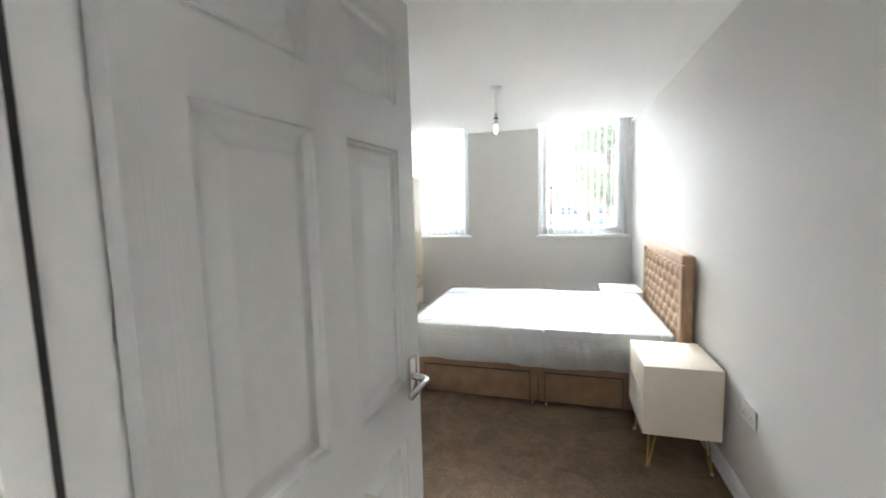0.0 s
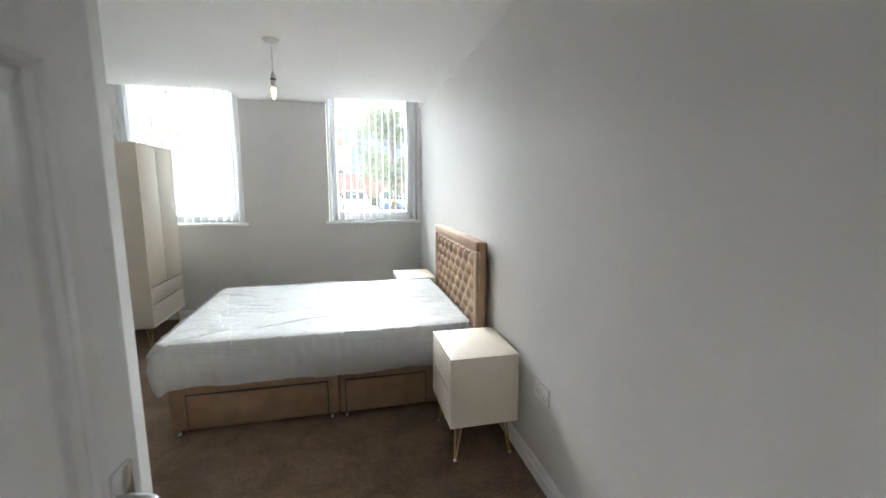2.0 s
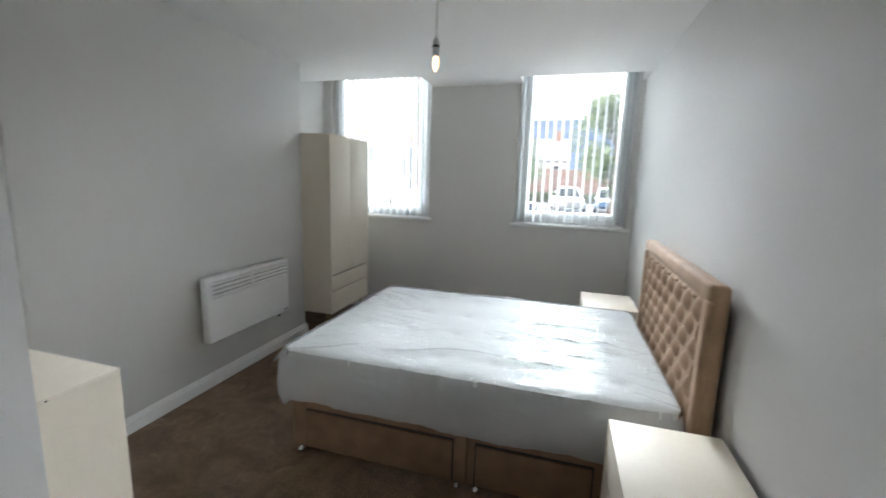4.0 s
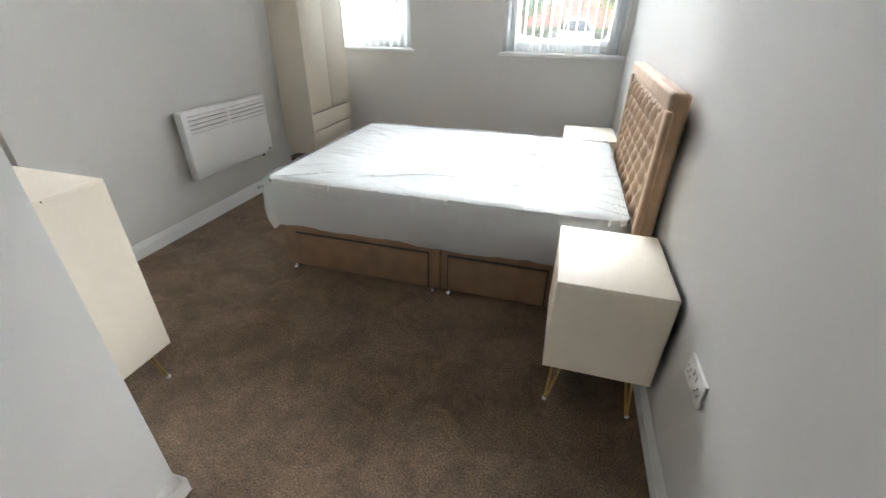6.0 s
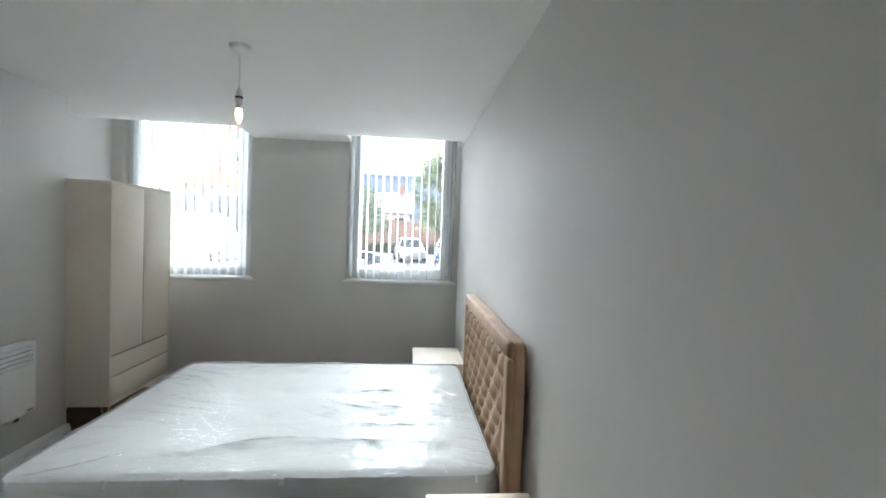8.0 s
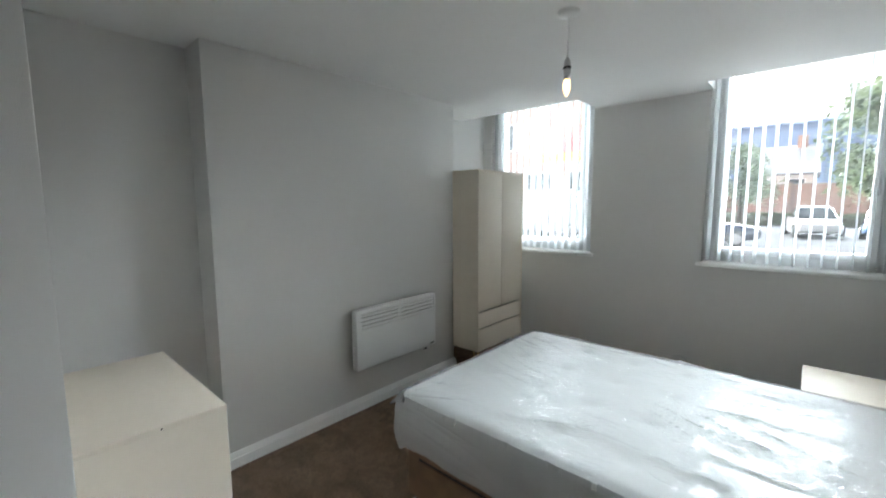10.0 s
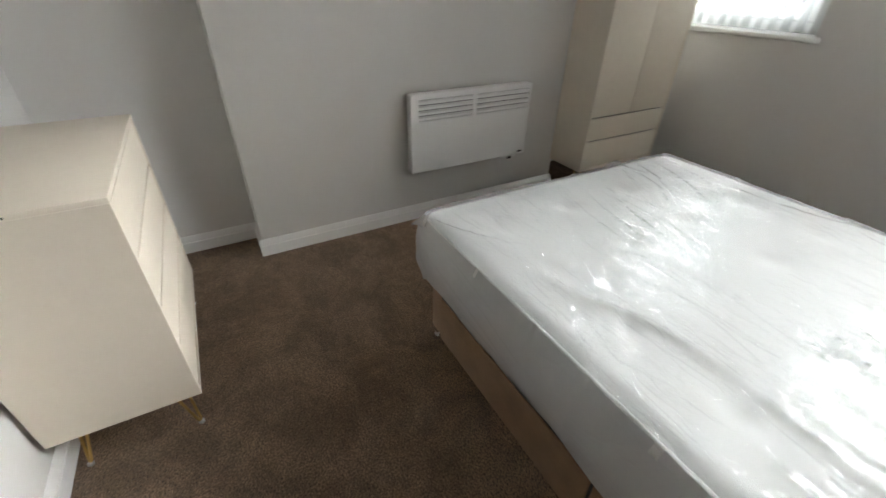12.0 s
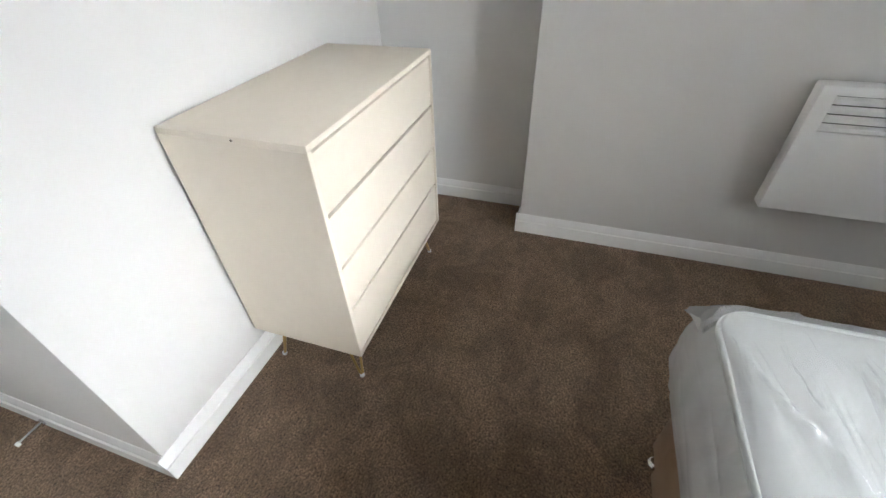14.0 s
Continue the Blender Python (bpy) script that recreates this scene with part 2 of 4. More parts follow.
def lathe_bm(profile, sides=32, at=(0, 0, 0)):
    """A turned shape from (radius, height) pairs."""
    bm = bmesh.new()
    ROUND.add(id(bm))
    rings = [[bm.verts.new((at[0] + r * math.cos(2 * math.pi * k / sides), at[1] + r * math.sin(2 * math.pi * k / sides), at[2] + z)) for k in range(sides)] for r, z in profile]
    for a, b in zip(rings, rings[1:]):
        for k in range(sides):
            bm.faces.new((a[k], a[(k + 1) % sides], b[(k + 1) % sides], b[k]))
    bm.faces.new(rings[0][::-1])
    bm.faces.new(rings[-1])
    return bm


# ---- the room's shell ----
structure("floor", box_bm(-2.9, 1.4, -1.8, 5.95, -0.12, 0.0), CARPET, "brown short-pile carpet with brushed patches wall to wall", "carpet")
EAST, BREAST, ALCOVE, ALCOVE_N = 0.915, -2.025, -2.25, -2.42
NIB_X, NIB_Y, DOOR_Y0, DOOR_Y1 = -0.581, 1.757, 0.325, 0.456
structure("wall_east", box_bm(EAST, 1.06, 0.335, 5.92, 0, 2.9), PAINT, "plain off-white painted wall behind the bed", "wall")
bm = bmesh.new()
for x0, x1, z0, z1 in ((-2.9, W1[0], 0, 2.9), (W1[1], W2[0], 0, 2.9), (W2[1], EAST, 0, 2.9), (*W1, 0, 1.055), (*W2, 0, 1.055), (*W1, HEAD, 2.9), (*W2, HEAD, 2.9)):
    box_bm(x0, x1, WALL_N, 5.92, z0, z1, bm=bm)
structure("wall_north", bm, PAINT, "off-white painted wall with two tall window openings", "wall")
structure("wall_west_1", box_bm(-2.9, ALCOVE, NIB_Y, 2.51, 0, 2.9), PAINT, "off-white painted wall of the shallow alcove", "wall")
structure("wall_west_2", box_bm(-2.9, BREAST, 2.51, 4.58, 0, 2.9, 0.003), PAINT, "off-white painted wall that stands forward between alcoves", "wall")
structure("wall_west_3", box_bm(-2.9, ALCOVE_N, 4.58, WALL_N, 0, 2.9), PAINT, "off-white painted wall of the alcove beside the window", "wall")
structure("wall_south_1", box_bm(-2.9, NIB_X, DOOR_Y0, NIB_Y, 0, 2.9, 0.003), PAINT, "white painted wall with a projecting outer corner", "wall")
HINGE_X, LATCH_X = -0.468, 0.322
bm = box_bm(NIB_X, HINGE_X - 0.03, DOOR_Y0, DOOR_Y1, 0, 2.9)
box_bm(LATCH_X + 0.03, EAST, DOOR_Y0, DOOR_Y1, 0, 2.9, bm=bm)
box_bm(HINGE_X - 0.03, LATCH_X + 0.03, DOOR_Y0, DOOR_Y1, 2.085, 2.9, bm=bm)
structure("wall_south_2", bm, PAINT, "white painted wall around the doorway", "wall")
bm = box_bm(-1.5, -1.4, -1.7, DOOR_Y0, 0, 2.9)
box_bm(1.3, 1.4, -1.7, DOOR_Y0, 0, 2.9, bm=bm)
box_bm(-1.5, 1.4, -1.8, -1.7, 0, 2.9, bm=bm)
structure("wall_hall", bm, PAINT, "plain white walls of the hall outside the room", "wall")
N1, N2 = (ALCOVE_N, -1.112, 5.16), (-0.187, 0.885, 5.29)   # where the ceiling is cut back at the windows
bm = box_bm(-2.9, 1.06, -1.8, N1[2], CEIL, 2.86)
box_bm(N1[1], 1.06, N1[2], N2[2], CEIL, 2.86, bm=bm)
box_bm(N1[1], N2[0], N2[2], WALL_N, CEIL, 2.86, bm=bm)
box_bm(N2[1], EAST, N2[2], WALL_N, CEIL, 2.86, bm=bm)
structure("ceiling", bm, CEILING_PAINT, "smooth white ceiling cut back in front of the windows", "ceiling")
structure("ceiling_slab", box_bm(-2.9, 1.06, -1.8, 5.92, 2.9, 3.1), CEILING_PAINT, "white soffit above the window recesses", "ceiling")


def baseboard(x0, y0, x1, y1, nx, ny, h=0.098, t=0.018):
    """White skirting with a chamfered top edge, from one end to the other, facing (nx, ny)."""
    bm = bmesh.new()
    prof = [(0, 0), (t, 0), (t, h - 0.036), (t - 0.0055, h - 0.0355), (t - 0.006, h - 0.030), (t - 0.013, h - 0.004), (t - 0.015, h), (0, h)]
    ends = []
    for x, y in ((x0, y0), (x1, y1)):
        ends.append([bm.verts.new((x + nx * d, y + ny * d, z)) for d, z in prof])
    n = len(prof)
    for k in range(n):
        bm.faces.new((ends[0][k], ends[0][(k + 1) % n], ends[1][(k + 1) % n], ends[1][k]))
    bm.faces.new(ends[0][::-1])
    bm.faces.new(ends[1])
    structure("baseboard", bm, GLOSS, "white gloss-painted skirting board with a chamfered top", "skirting board")


T = 0.018
baseboard(EAST, DOOR_Y1, EAST, WALL_N, -1, 0)
baseboard(ALCOVE_N, WALL_N, EAST - T, WALL_N, 0, -1)
baseboard(ALCOVE_N, 4.58, ALCOVE_N, WALL_N - T, 1, 0)
baseboard(ALCOVE_N + T, 4.58, BREAST + T, 4.58, 0, 1)
baseboard(BREAST, 2.51 - T, BREAST, 4.58, 1, 0)
baseboard(ALCOVE + T, 2.51, BREAST, 2.51, 0, -1)
baseboard(ALCOVE, NIB_Y + T, ALCOVE, 2.51, 1, 0)
baseboard(ALCOVE, NIB_Y, NIB_X + T, NIB_Y, 0, 1)
baseboard(NIB_X, DOOR_Y1, NIB_X, NIB_Y, 1, 0)


# ---- windows, sills, blinds ----
def window(name, x0, x1, label):
    bm = bmesh.new()

    def ring(a0, a1, z0, z1, w, y0, y1):
        for bx in ((a0, a0 + w, z0, z1), (a1 - w, a1, z0, z1), (a0 + w, a1 - w, z0, z0 + w), (a0 + w, a1 - w, z1 - w, z1)):
            box_bm(bx[0], bx[1], y0, y1, bx[2], bx[3], 0.004, 2, bm)
    ring(x0 + 0.004, x1 - 0.004, SILL + 0.002, HEAD - 0.004, 0.062, GLASS_Y - 0.035, GLASS_Y + 0.045)
    win = tagged(part(name, bm, UPVC), label, "window", kind="structure")
    bm = bmesh.new()
    ring(x0 + 0.068, x1 - 0.068, SILL + 0.066, HEAD - 0.068, 0.052, GLASS_Y - 0.05, GLASS_Y + 0.03)
    part("sash_frame", bm, UPVC, win)
    pane = part("pane", box_bm(x0 + 0.118, x1 - 0.118, GLASS_Y - 0.006, GLASS_Y + 0.006, SILL + 0.116, HEAD - 0.118), GLASS, win)
    pane.visible_shadow = False
    part("restrictor", box_bm(x0 + 0.135, x0 + 0.16, GLASS_Y - 0.062, GLASS_Y - 0.045, 2.40, 2.44, 0.003), CHROME, win, "small grey metal restrictor")
    part("lock_cap", box_bm(x1 - 0.075, x1 - 0.05, GLASS_Y - 0.058, GLASS_Y - 0.034, SILL + 0.02, SILL + 0.045, 0.003), CHROME, win, "small grey metal lock")
    part("window_handle", tube_bm([(x1 - 0.094, GLASS_Y - 0.05, 1.62), (x1 - 0.094, GLASS_Y - 0.085, 1.62), (x1 - 0.094, GLASS_Y - 0.09, 1.75)], 0.009), UPVC, win)
    sill = box_bm(x0 + 0.001, x1 - 0.001, WALL_N, GLASS_Y + 0.03, 1.056, SILL, 0.003)
    box_bm(x0 - 0.035, min(x1 + 0.035, EAST - 0.003), WALL_N - 0.045, WALL_N - 0.002, 1.056, SILL, 0.008, 3, sill)
    part("window_sill", sill, GLOSS, win, "white gloss-painted window board")
    return win


window("window_1", *W1, "tall white plastic-framed window behind a vertical blind")
window("window_2", *W2, "tall white plastic-framed window looking onto a car park")


def vertical_blind(x0, x1, n, turn, label):
    b = thing("vertical_blind", label, "blind", (x0 + x1) / 2, WALL_N + 0.045, SILL + 0.004, group="vertical blinds")
    half = (x1 - x0) / 2
    part("headrail", box_bm(-half + 0.01, half - 0.01, -0.02, 0.02, 1.62, 1.66, 0.004), PLASTIC, b)
    bm = bmesh.new()
    rows = []
    for k in range(7):                       # a shallow curve across the slat
        s = k / 6 - 0.5
        rows.append([bm.verts.new((0.006 * (1 - 4 * s * s), s * 0.089, z)) for z in (0.0, 0.03, 1.60)])
    for a, c in zip(rows, rows[1:]):
        for j in range(2):
            bm.faces.new((a[j], a[j + 1], c[j + 1], c[j]))
    slat_mesh = mesh_of("slat", bm, BLIND)
    weight_mesh = mesh_of("weight", box_bm(-0.001, 0.0035, -0.038, 0.038, 0.002, 0.03, 0.001, 1), BLIND)
    pitch = (x1 - x0 - 0.07) / (n - 1)
    rnd = random.Random(n)
    for i in range(n):
        s = new("slat", slat_mesh)
        s.parent = b
        s.matrix_local = pose(-half + 0.035 + i * pitch, 0, 0.006, 0, 0, turn + rnd.uniform(-4, 4))
        w = new("weight", weight_mesh)
        w.parent = s
    for y in (-0.036, 0.036):
        part("chain", tube_bm([(-half + 0.035 + i * pitch * 0.5, y, 0.018 - (0.006 if i % 2 else 0)) for i in range(2 * n - 1)], 0.0014, 5), PLASTIC, b)
    part("cord", tube_bm([(half - 0.012, -0.03, 1.62), (half - 0.012, -0.034, 0.8), (half - 0.012, -0.03, 0.12)], 0.002, 6), PLASTIC, b)
    return b


vertical_blind(*W1, 15, 54, "white fabric vertical blind with its slats turned partly open")
vertical_blind(*W2, 14, -9, "white fabric vertical blind with its slats turned edge-on")


# ---- the door ----
def door():
    """A six-panel moulded door, local x along the leaf from the hinge, y through it."""
    w, h, t = 0.782, 2.03, 0.035
    d = tagged(new("door_1"), "open white six-panel moulded door with a chrome lever handle", "door", kind="structure")
    d.matrix_world = pose(HINGE_X + 0.004, DOOR_Y1 + 0.004, 0.012, 0, 0, 84.6)
    cols = ((0.092, 0.347), (0.457, 0.692))
    rows = ((0.21, 0.812), (0.975, 1.624), (1.740, 1.93))
    xs = [0, *cols[0], *cols[1], w]
    zs = [0, *rows[0], *rows[1], *rows[2], h]
    bm = bmesh.new()
    for y in (0.0, -t):
        for i in range(5):
            for j in range(7):
                if i % 2 and j % 2:
                    continue
                v = [bm.verts.new((x, y, z)) for x, z in ((xs[i], zs[j]), (xs[i + 1], zs[j]), (xs[i + 1], zs[j + 1]), (xs[i], zs[j + 1]))]
                bm.faces.new(v)
    for a, b in (((0, 0), (w, 0)), ((w, 0), (w, h)), ((w, h), (0, h)), ((0, h), (0, 0))):
        bm.faces.new([bm.verts.new(p) for p in ((a[0], 0, a[1]), (b[0], 0, b[1]), (b[0], -t, b[1]), (a[0], -t, a[1]))])
    bmesh.ops.remove_doubles(bm, verts=bm.verts[:], dist=1e-5)
    leaf = part("leaf", bm, DOOR_PAINT, d)
    for y, s in ((0.0, -1), (-t, 1)):
        for c0, c1 in cols:
            for r0, r1 in rows:
                bm = bmesh.new()
                loops = []
                for inset, depth in ((0, 0), (0.003, 0.006), (0.009, 0.008), (0.015, 0.0155), (0.021, 0.016), (0.052, 0.004), (0.057, 0.003)):
                    loops.append([bm.verts.new((x, y + s * depth, z)) for x, z in ((c0 + inset, r0 + inset), (c1 - inset, r0 + inset), (c1 - inset, r1 - inset), (c0 + inset, r1 - inset))])
                for a, b in zip(loops, loops[1:]):
                    for k in range(4):
                        bm.faces.new((a[k], a[(k + 1) % 4], b[(k + 1) % 4], b[k]))
                bm.faces.new(loops[-1])
                part("panel", bm, DOOR_PAINT, d, smooth=False)
    for y, s in ((0.0, 1), (-t, -1)):
        zc = 0.980
        plate = part("handle_plate", box_bm(w - 0.075, w - 0.03, min(y, y + s * 0.009), max(y, y + s * 0.009), zc - 0.066, zc + 0.06, 0.003, 2), CHROME, d, "chrome backplate")
        x = w - 0.052
        part("lever", tube_bm([(x, y + s * 0.006, zc), (x, y + s * 0.04, zc), (x - 0.006, y + s * 0.05, zc), (x - 0.02, y + s * 0.054, zc), (x - 0.07, y + s * 0.055, zc + 0.002), (x - 0.118, y + s * 0.05, zc - 0.004)], [0.011, 0.009, 0.009, 0.009, 0.0085, 0.007], 14), CHROME, plate)
        part("thumb_turn", tube_bm([(x, y + s * 0.008, zc - 0.045), (x, y + s * 0.02, zc - 0.045)], 0.007, 12), CHROME, plate)
    for z in (0.22, 1.0, 1.79):
        part("hinge", tube_bm([(-0.004, 0.003, z - 0.04), (-0.004, 0.003, z + 0.04)], 0.006, 10), CHROME, d)


door()
bm = box_bm(HINGE_X - 0.03, HINGE_X, DOOR_Y0 - 0.002, DOOR_Y1 + 0.002, 0, 2.085, 0.002)
box_bm(LATCH_X, LATCH_X + 0.03, DOOR_Y0 - 0.002, DOOR_Y1 + 0.002, 0, 2.085, 0.002, 2, bm)
box_bm(HINGE_X, LATCH_X, DOOR_Y0 - 0.002, DOOR_Y1 + 0.002, 2.0, 2.085, 0.002, 2, bm)
door_frame = structure("trim_1", bm, GLOSS, "white gloss-painted door lining", "door frame")
bm = box_bm(HINGE_X, HINGE_X + 0.013, DOOR_Y0 + 0.012, DOOR_Y0 + 0.052, 0, 2.055, 0.002)
box_bm(LATCH_X - 0.013, LATCH_X, DOOR_Y0 + 0.012, DOOR_Y0 + 0.052, 0, 2.055, 0.002, 2, bm)
box_bm(HINGE_X + 0.013, LATCH_X - 0.013, DOOR_Y0 + 0.012, DOOR_Y0 + 0.052, 2.042, 2.055, 0.002, 2, bm)
part("door_stop_bead", bm, GLOSS, door_frame)
# thin dark strip along the stop bead on both jambs
bm = box_bm(HINGE_X + 0.001, HINGE_X + 0.011, DOOR_Y0 + 0.0525, DOOR_Y0 + 0.062, 0, 2.04, 0.002)
box_bm(LATCH_X - 0.011, LATCH_X - 0.001, DOOR_Y0 + 0.0525, DOOR_Y0 + 0.062, 0, 2.04, 0.002, 2, bm)
part("dark_strip", bm, DARK, door_frame, "dark strip beside the stop bead")
bm = bmesh.new()
for y0, y1 in ((DOOR_Y1 + 0.0005, DOOR_Y1 + 0.016), (DOOR_Y0 - 0.016, DOOR_Y0 - 0.0025)):
    for a0, a1, z0, z1 in ((HINGE_X - 0.075, HINGE_X - 0.012, 0, 2.13), (LATCH_X + 0.012, LATCH_X + 0.075, 0, 2.13), (HINGE_X - 0.012, LATCH_X + 0.012, 2.067, 2.13)):
        box_bm(a0, a1, y0, y1, z0, z1, 0.004, 2, bm)
part("architrave", bm, GLOSS, door_frame)

stop = thing("door_stop", "slim chrome door stop fixed to the skirting board", "door stop", NIB_X + 0.0205, 1.26, 0.05)
part("rose", tube_bm([(0, 0, 0), (0.006, 0, 0)], 0.012, 16), CHROME, stop)
part("rod", tube_bm([(0.006, 0, 0), (0.07, 0, -0.002)], 0.0045, 10), CHROME, stop)
part("rubber_tip", tube_bm([(0.07, 0, -0.002), (0.08, 0, -0.002)], 0.008, 12), PLASTIC, stop)


# ---- cream furniture on hairpin legs ----
def hairpin(parent, x, y, h, fx, fy, label="brass-coloured hairpin leg"):
    """Two bent rods from a plate under the carcass to one foot, splayed towards (fx, fy)."""
    r = 0.0048
    foot = (x + fx * 0.012, y + fy * 0.012, 0.006)
    a, c = (x - fx * 0.032, y, h - 0.003), (x, y - fy * 0.032, h - 0.003)
    bm = tube_bm([a, (foot[0] - fx * 0.007, foot[1], 0.02), foot], r, 8)
    tube_bm([foot, (foot[0], foot[1] - fy * 0.007, 0.02), c], r, 8, bm)
    box_bm(x - 0.03 - 0.02 * fx, x + 0.03 - 0.02 * fx, y - 0.03 - 0.02 * fy, y + 0.03 - 0.02 * fy, h - 0.004, h - 0.0005, 0.001, 1, bm)
    leg = part("leg", bm, GOLD, parent, label)
    part("foot_cap", lathe_bm([(0.007, 0.0), (0.009, 0.003), (0.009, 0.011), (0.006, 0.014)], 14, (foot[0], foot[1], 0.0)), PLASTIC, leg)


def carcass(parent, w, d, z0, z1, front_gap):
    """A lacquered case, local x across the front, y to the back (front at y = 0)."""
    t = 0.016
    part("side_panel", box_bm(-w / 2, -w / 2 + t, 0, d, z0, z1 - t, 0.0012, 1), CREAM, parent)
    part("side_panel", box_bm(w / 2 - t, w / 2, 0, d, z0, z1 - t, 0.0012, 1), CREAM, parent)
    part("top_panel", box_bm(-w / 2, w / 2, 0, d, z1 - t, z1, 0.0015, 2), CREAM, parent)
    part("bottom_panel", box_bm(-w / 2 + t, w / 2 - t, 0, d, z0 + 0.0006, z0 + t, 0.0012, 1), CREAM, parent)
    # dark filler: the shade between the fronts is put in as colour
    part("gap_shade", box_bm(-w / 2 + t, w / 2 - t, front_gap, d - 0.004, z0 + t, z1 - t), GAP, parent, "dark filler coloured as the shade behind the fronts")


def fronts(parent, name, x0, x1, z0, z1, slot=0.0, depth=0.003):
    """One drawer or door front, sitting inside the case, with a finger slot along the top."""
    g = 0.0018
    f = part(name, box_bm(x0 + g, x1 - g, depth, depth + 0.018, z0 + g, z1 - g - slot, 0.002, 2), CREAM, parent)
    return f


def bedside_table(x_front, y_mid, rz, label):
    w, d, z0, z1 = 0.45, 0.386, 0.205, 0.594
    b = thing("bedside_table", label, "bedside table", x_front, y_mid, 0, rz, "bedside tables")
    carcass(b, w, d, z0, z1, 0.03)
    zm = (z0 + z1) / 2
    fronts(b, "drawer_front", -w / 2 + 0.016, w / 2 - 0.016, z0 + 0.016, zm, 0.006)
    fronts(b, "drawer_front", -w / 2 + 0.016, w / 2 - 0.016, zm, z1 - 0.016, 0.009)
    for sx in (-1, 1):
        hairpin(b, sx * (w / 2 - 0.035), 0.045, z0, sx, -1)
        hairpin(b, sx * (w / 2 - 0.035), d - 0.045, z0, sx, 1)
    return b


bedside_table(0.500, 2.686, -90, "cream two-drawer bedside table on brass hairpin legs beside the bed")
bedside_table(0.470, 4.675, -90, "cream two-drawer bedside table between the bed and window wall")


def chest():
    w, d, z0, z1 = 0.768, 0.406, 0.170, 0.889
    c = thing("chest_of_drawers", "cream four-drawer chest on brass hairpin legs against the wall", "chest of drawers", -1.384, 2.180, 0, 180)
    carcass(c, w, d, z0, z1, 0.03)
    zs = [z0 + 0.016, 0.372, 0.534, 0.702, z1 - 0.016]
    for k, (a, b) in enumerate(zip(zs, zs[1:])):
        fronts(c, "drawer_front", -w / 2 + 0.016, w / 2 - 0.016, a, b, 0.007)
    part("cam_cap", tube_bm([(-w / 2 - 0.0008, 0.19, z1 - 0.009), (-w / 2 + 0.001, 0.19, z1 - 0.009)], 0.003, 10), GAP, c)
    for sx in (-1, 1):
        hairpin(c, sx * (w / 2 - 0.045), 0.055, z0, sx, -1)
        hairpin(c, sx * (w / 2 - 0.045), d - 0.055, z0, sx, 1)


chest()


def wardrobe():
    w, d, z0, z1 = 0.742, 0.50, 0.222, 1.868
    c = thing("wardrobe", "tall cream two-door wardrobe with two drawers in the alcove", "wardrobe", -1.725, 4.937, 0, 90)
    carcass(c, w, d, z0, z1, 0.03)
    zd = (z0 + 0.016, 0.432, 0.588)
    fronts(c, "drawer_front", -w / 2 + 0.016, w / 2 - 0.016, zd[0], zd[1], 0.007)
    fronts(c, "drawer_front", -w / 2 + 0.016, w / 2 - 0.016, zd[1], zd[2], 0.007)
    for s in (-1, 1):
        f = fronts(c, "door", min(0, s * (w / 2 - 0.016)), max(0, s * (w / 2 - 0.016)), zd[2], z1 - 0.016)
    for sx in (-1, 1):
        hairpin(c, sx * (w / 2 - 0.045), 0.055, z0, sx, -1)
        hairpin(c, sx * (w / 2 - 0.045), d - 0.055, z0, sx, 1)


wardrobe()


# ---- the bed ----
BX0, BX1, BY0, BY1 = -1.06, 0.788, 3.07, 4.42


def divan():
    b = thing("divan_base", "brown velour two-part divan base with drawers and chrome glides", "divan bed", (BX0 + BX1) / 2, (BY0 + BY1) / 2, 0)
    cx, cy = (BX0 + BX1) / 2, (BY0 + BY1) / 2
    mid = -0.085
    for x0, x1 in ((BX0, mid - 0.003), (mid + 0.003, BX1)):
        half = part("base_half", box_bm(x0 - cx, x1 - cx, BY0 - cy, BY1 - cy, 0.032, 0.325, 0.012, 3), VELVET, b)
        near_head = x0 > mid
        d0, d1 = (x0 + 0.035, x1 - 0.30) if near_head else (x0 + 0.09, x1 - 0.062)
        # black sheet whose rim paints the shaded gap round the drawer
        part("drawer_gap_shade", box_bm(d0 - cx, d1 - cx, BY0 - cy - 0.003, BY0 - cy + 0.004, 0.036, 0.262, 0.001, 1), DARK, half, "black sheet coloured as the shade round the drawer")
        part("drawer_front", box_bm(d0 + 0.007 - cx, d1 - 0.007 - cx, BY0 - cy - 0.012, BY0 - cy - 0.002, 0.042, 0.254, 0.005, 3), VELVET, half)
        for fx in (x0 + 0.045, x1 - 0.045):
            for fy in (BY0 + 0.012, BY1 - 0.03):
                part("glide", lathe_bm([(0.016, 0.0), (0.019, 0.004), (0.019, 0.008), (0.012, 0.012), (0.008, 0.033)], 16, (fx - cx, fy - cy, 0.0)), CHROME, b, "small chrome glide foot")


divan()
MX0, MX1, MY0, MY1, MZ0, MZ1 = -1.085, 0.790, 3.045, 4.445, 0.326, 0.595


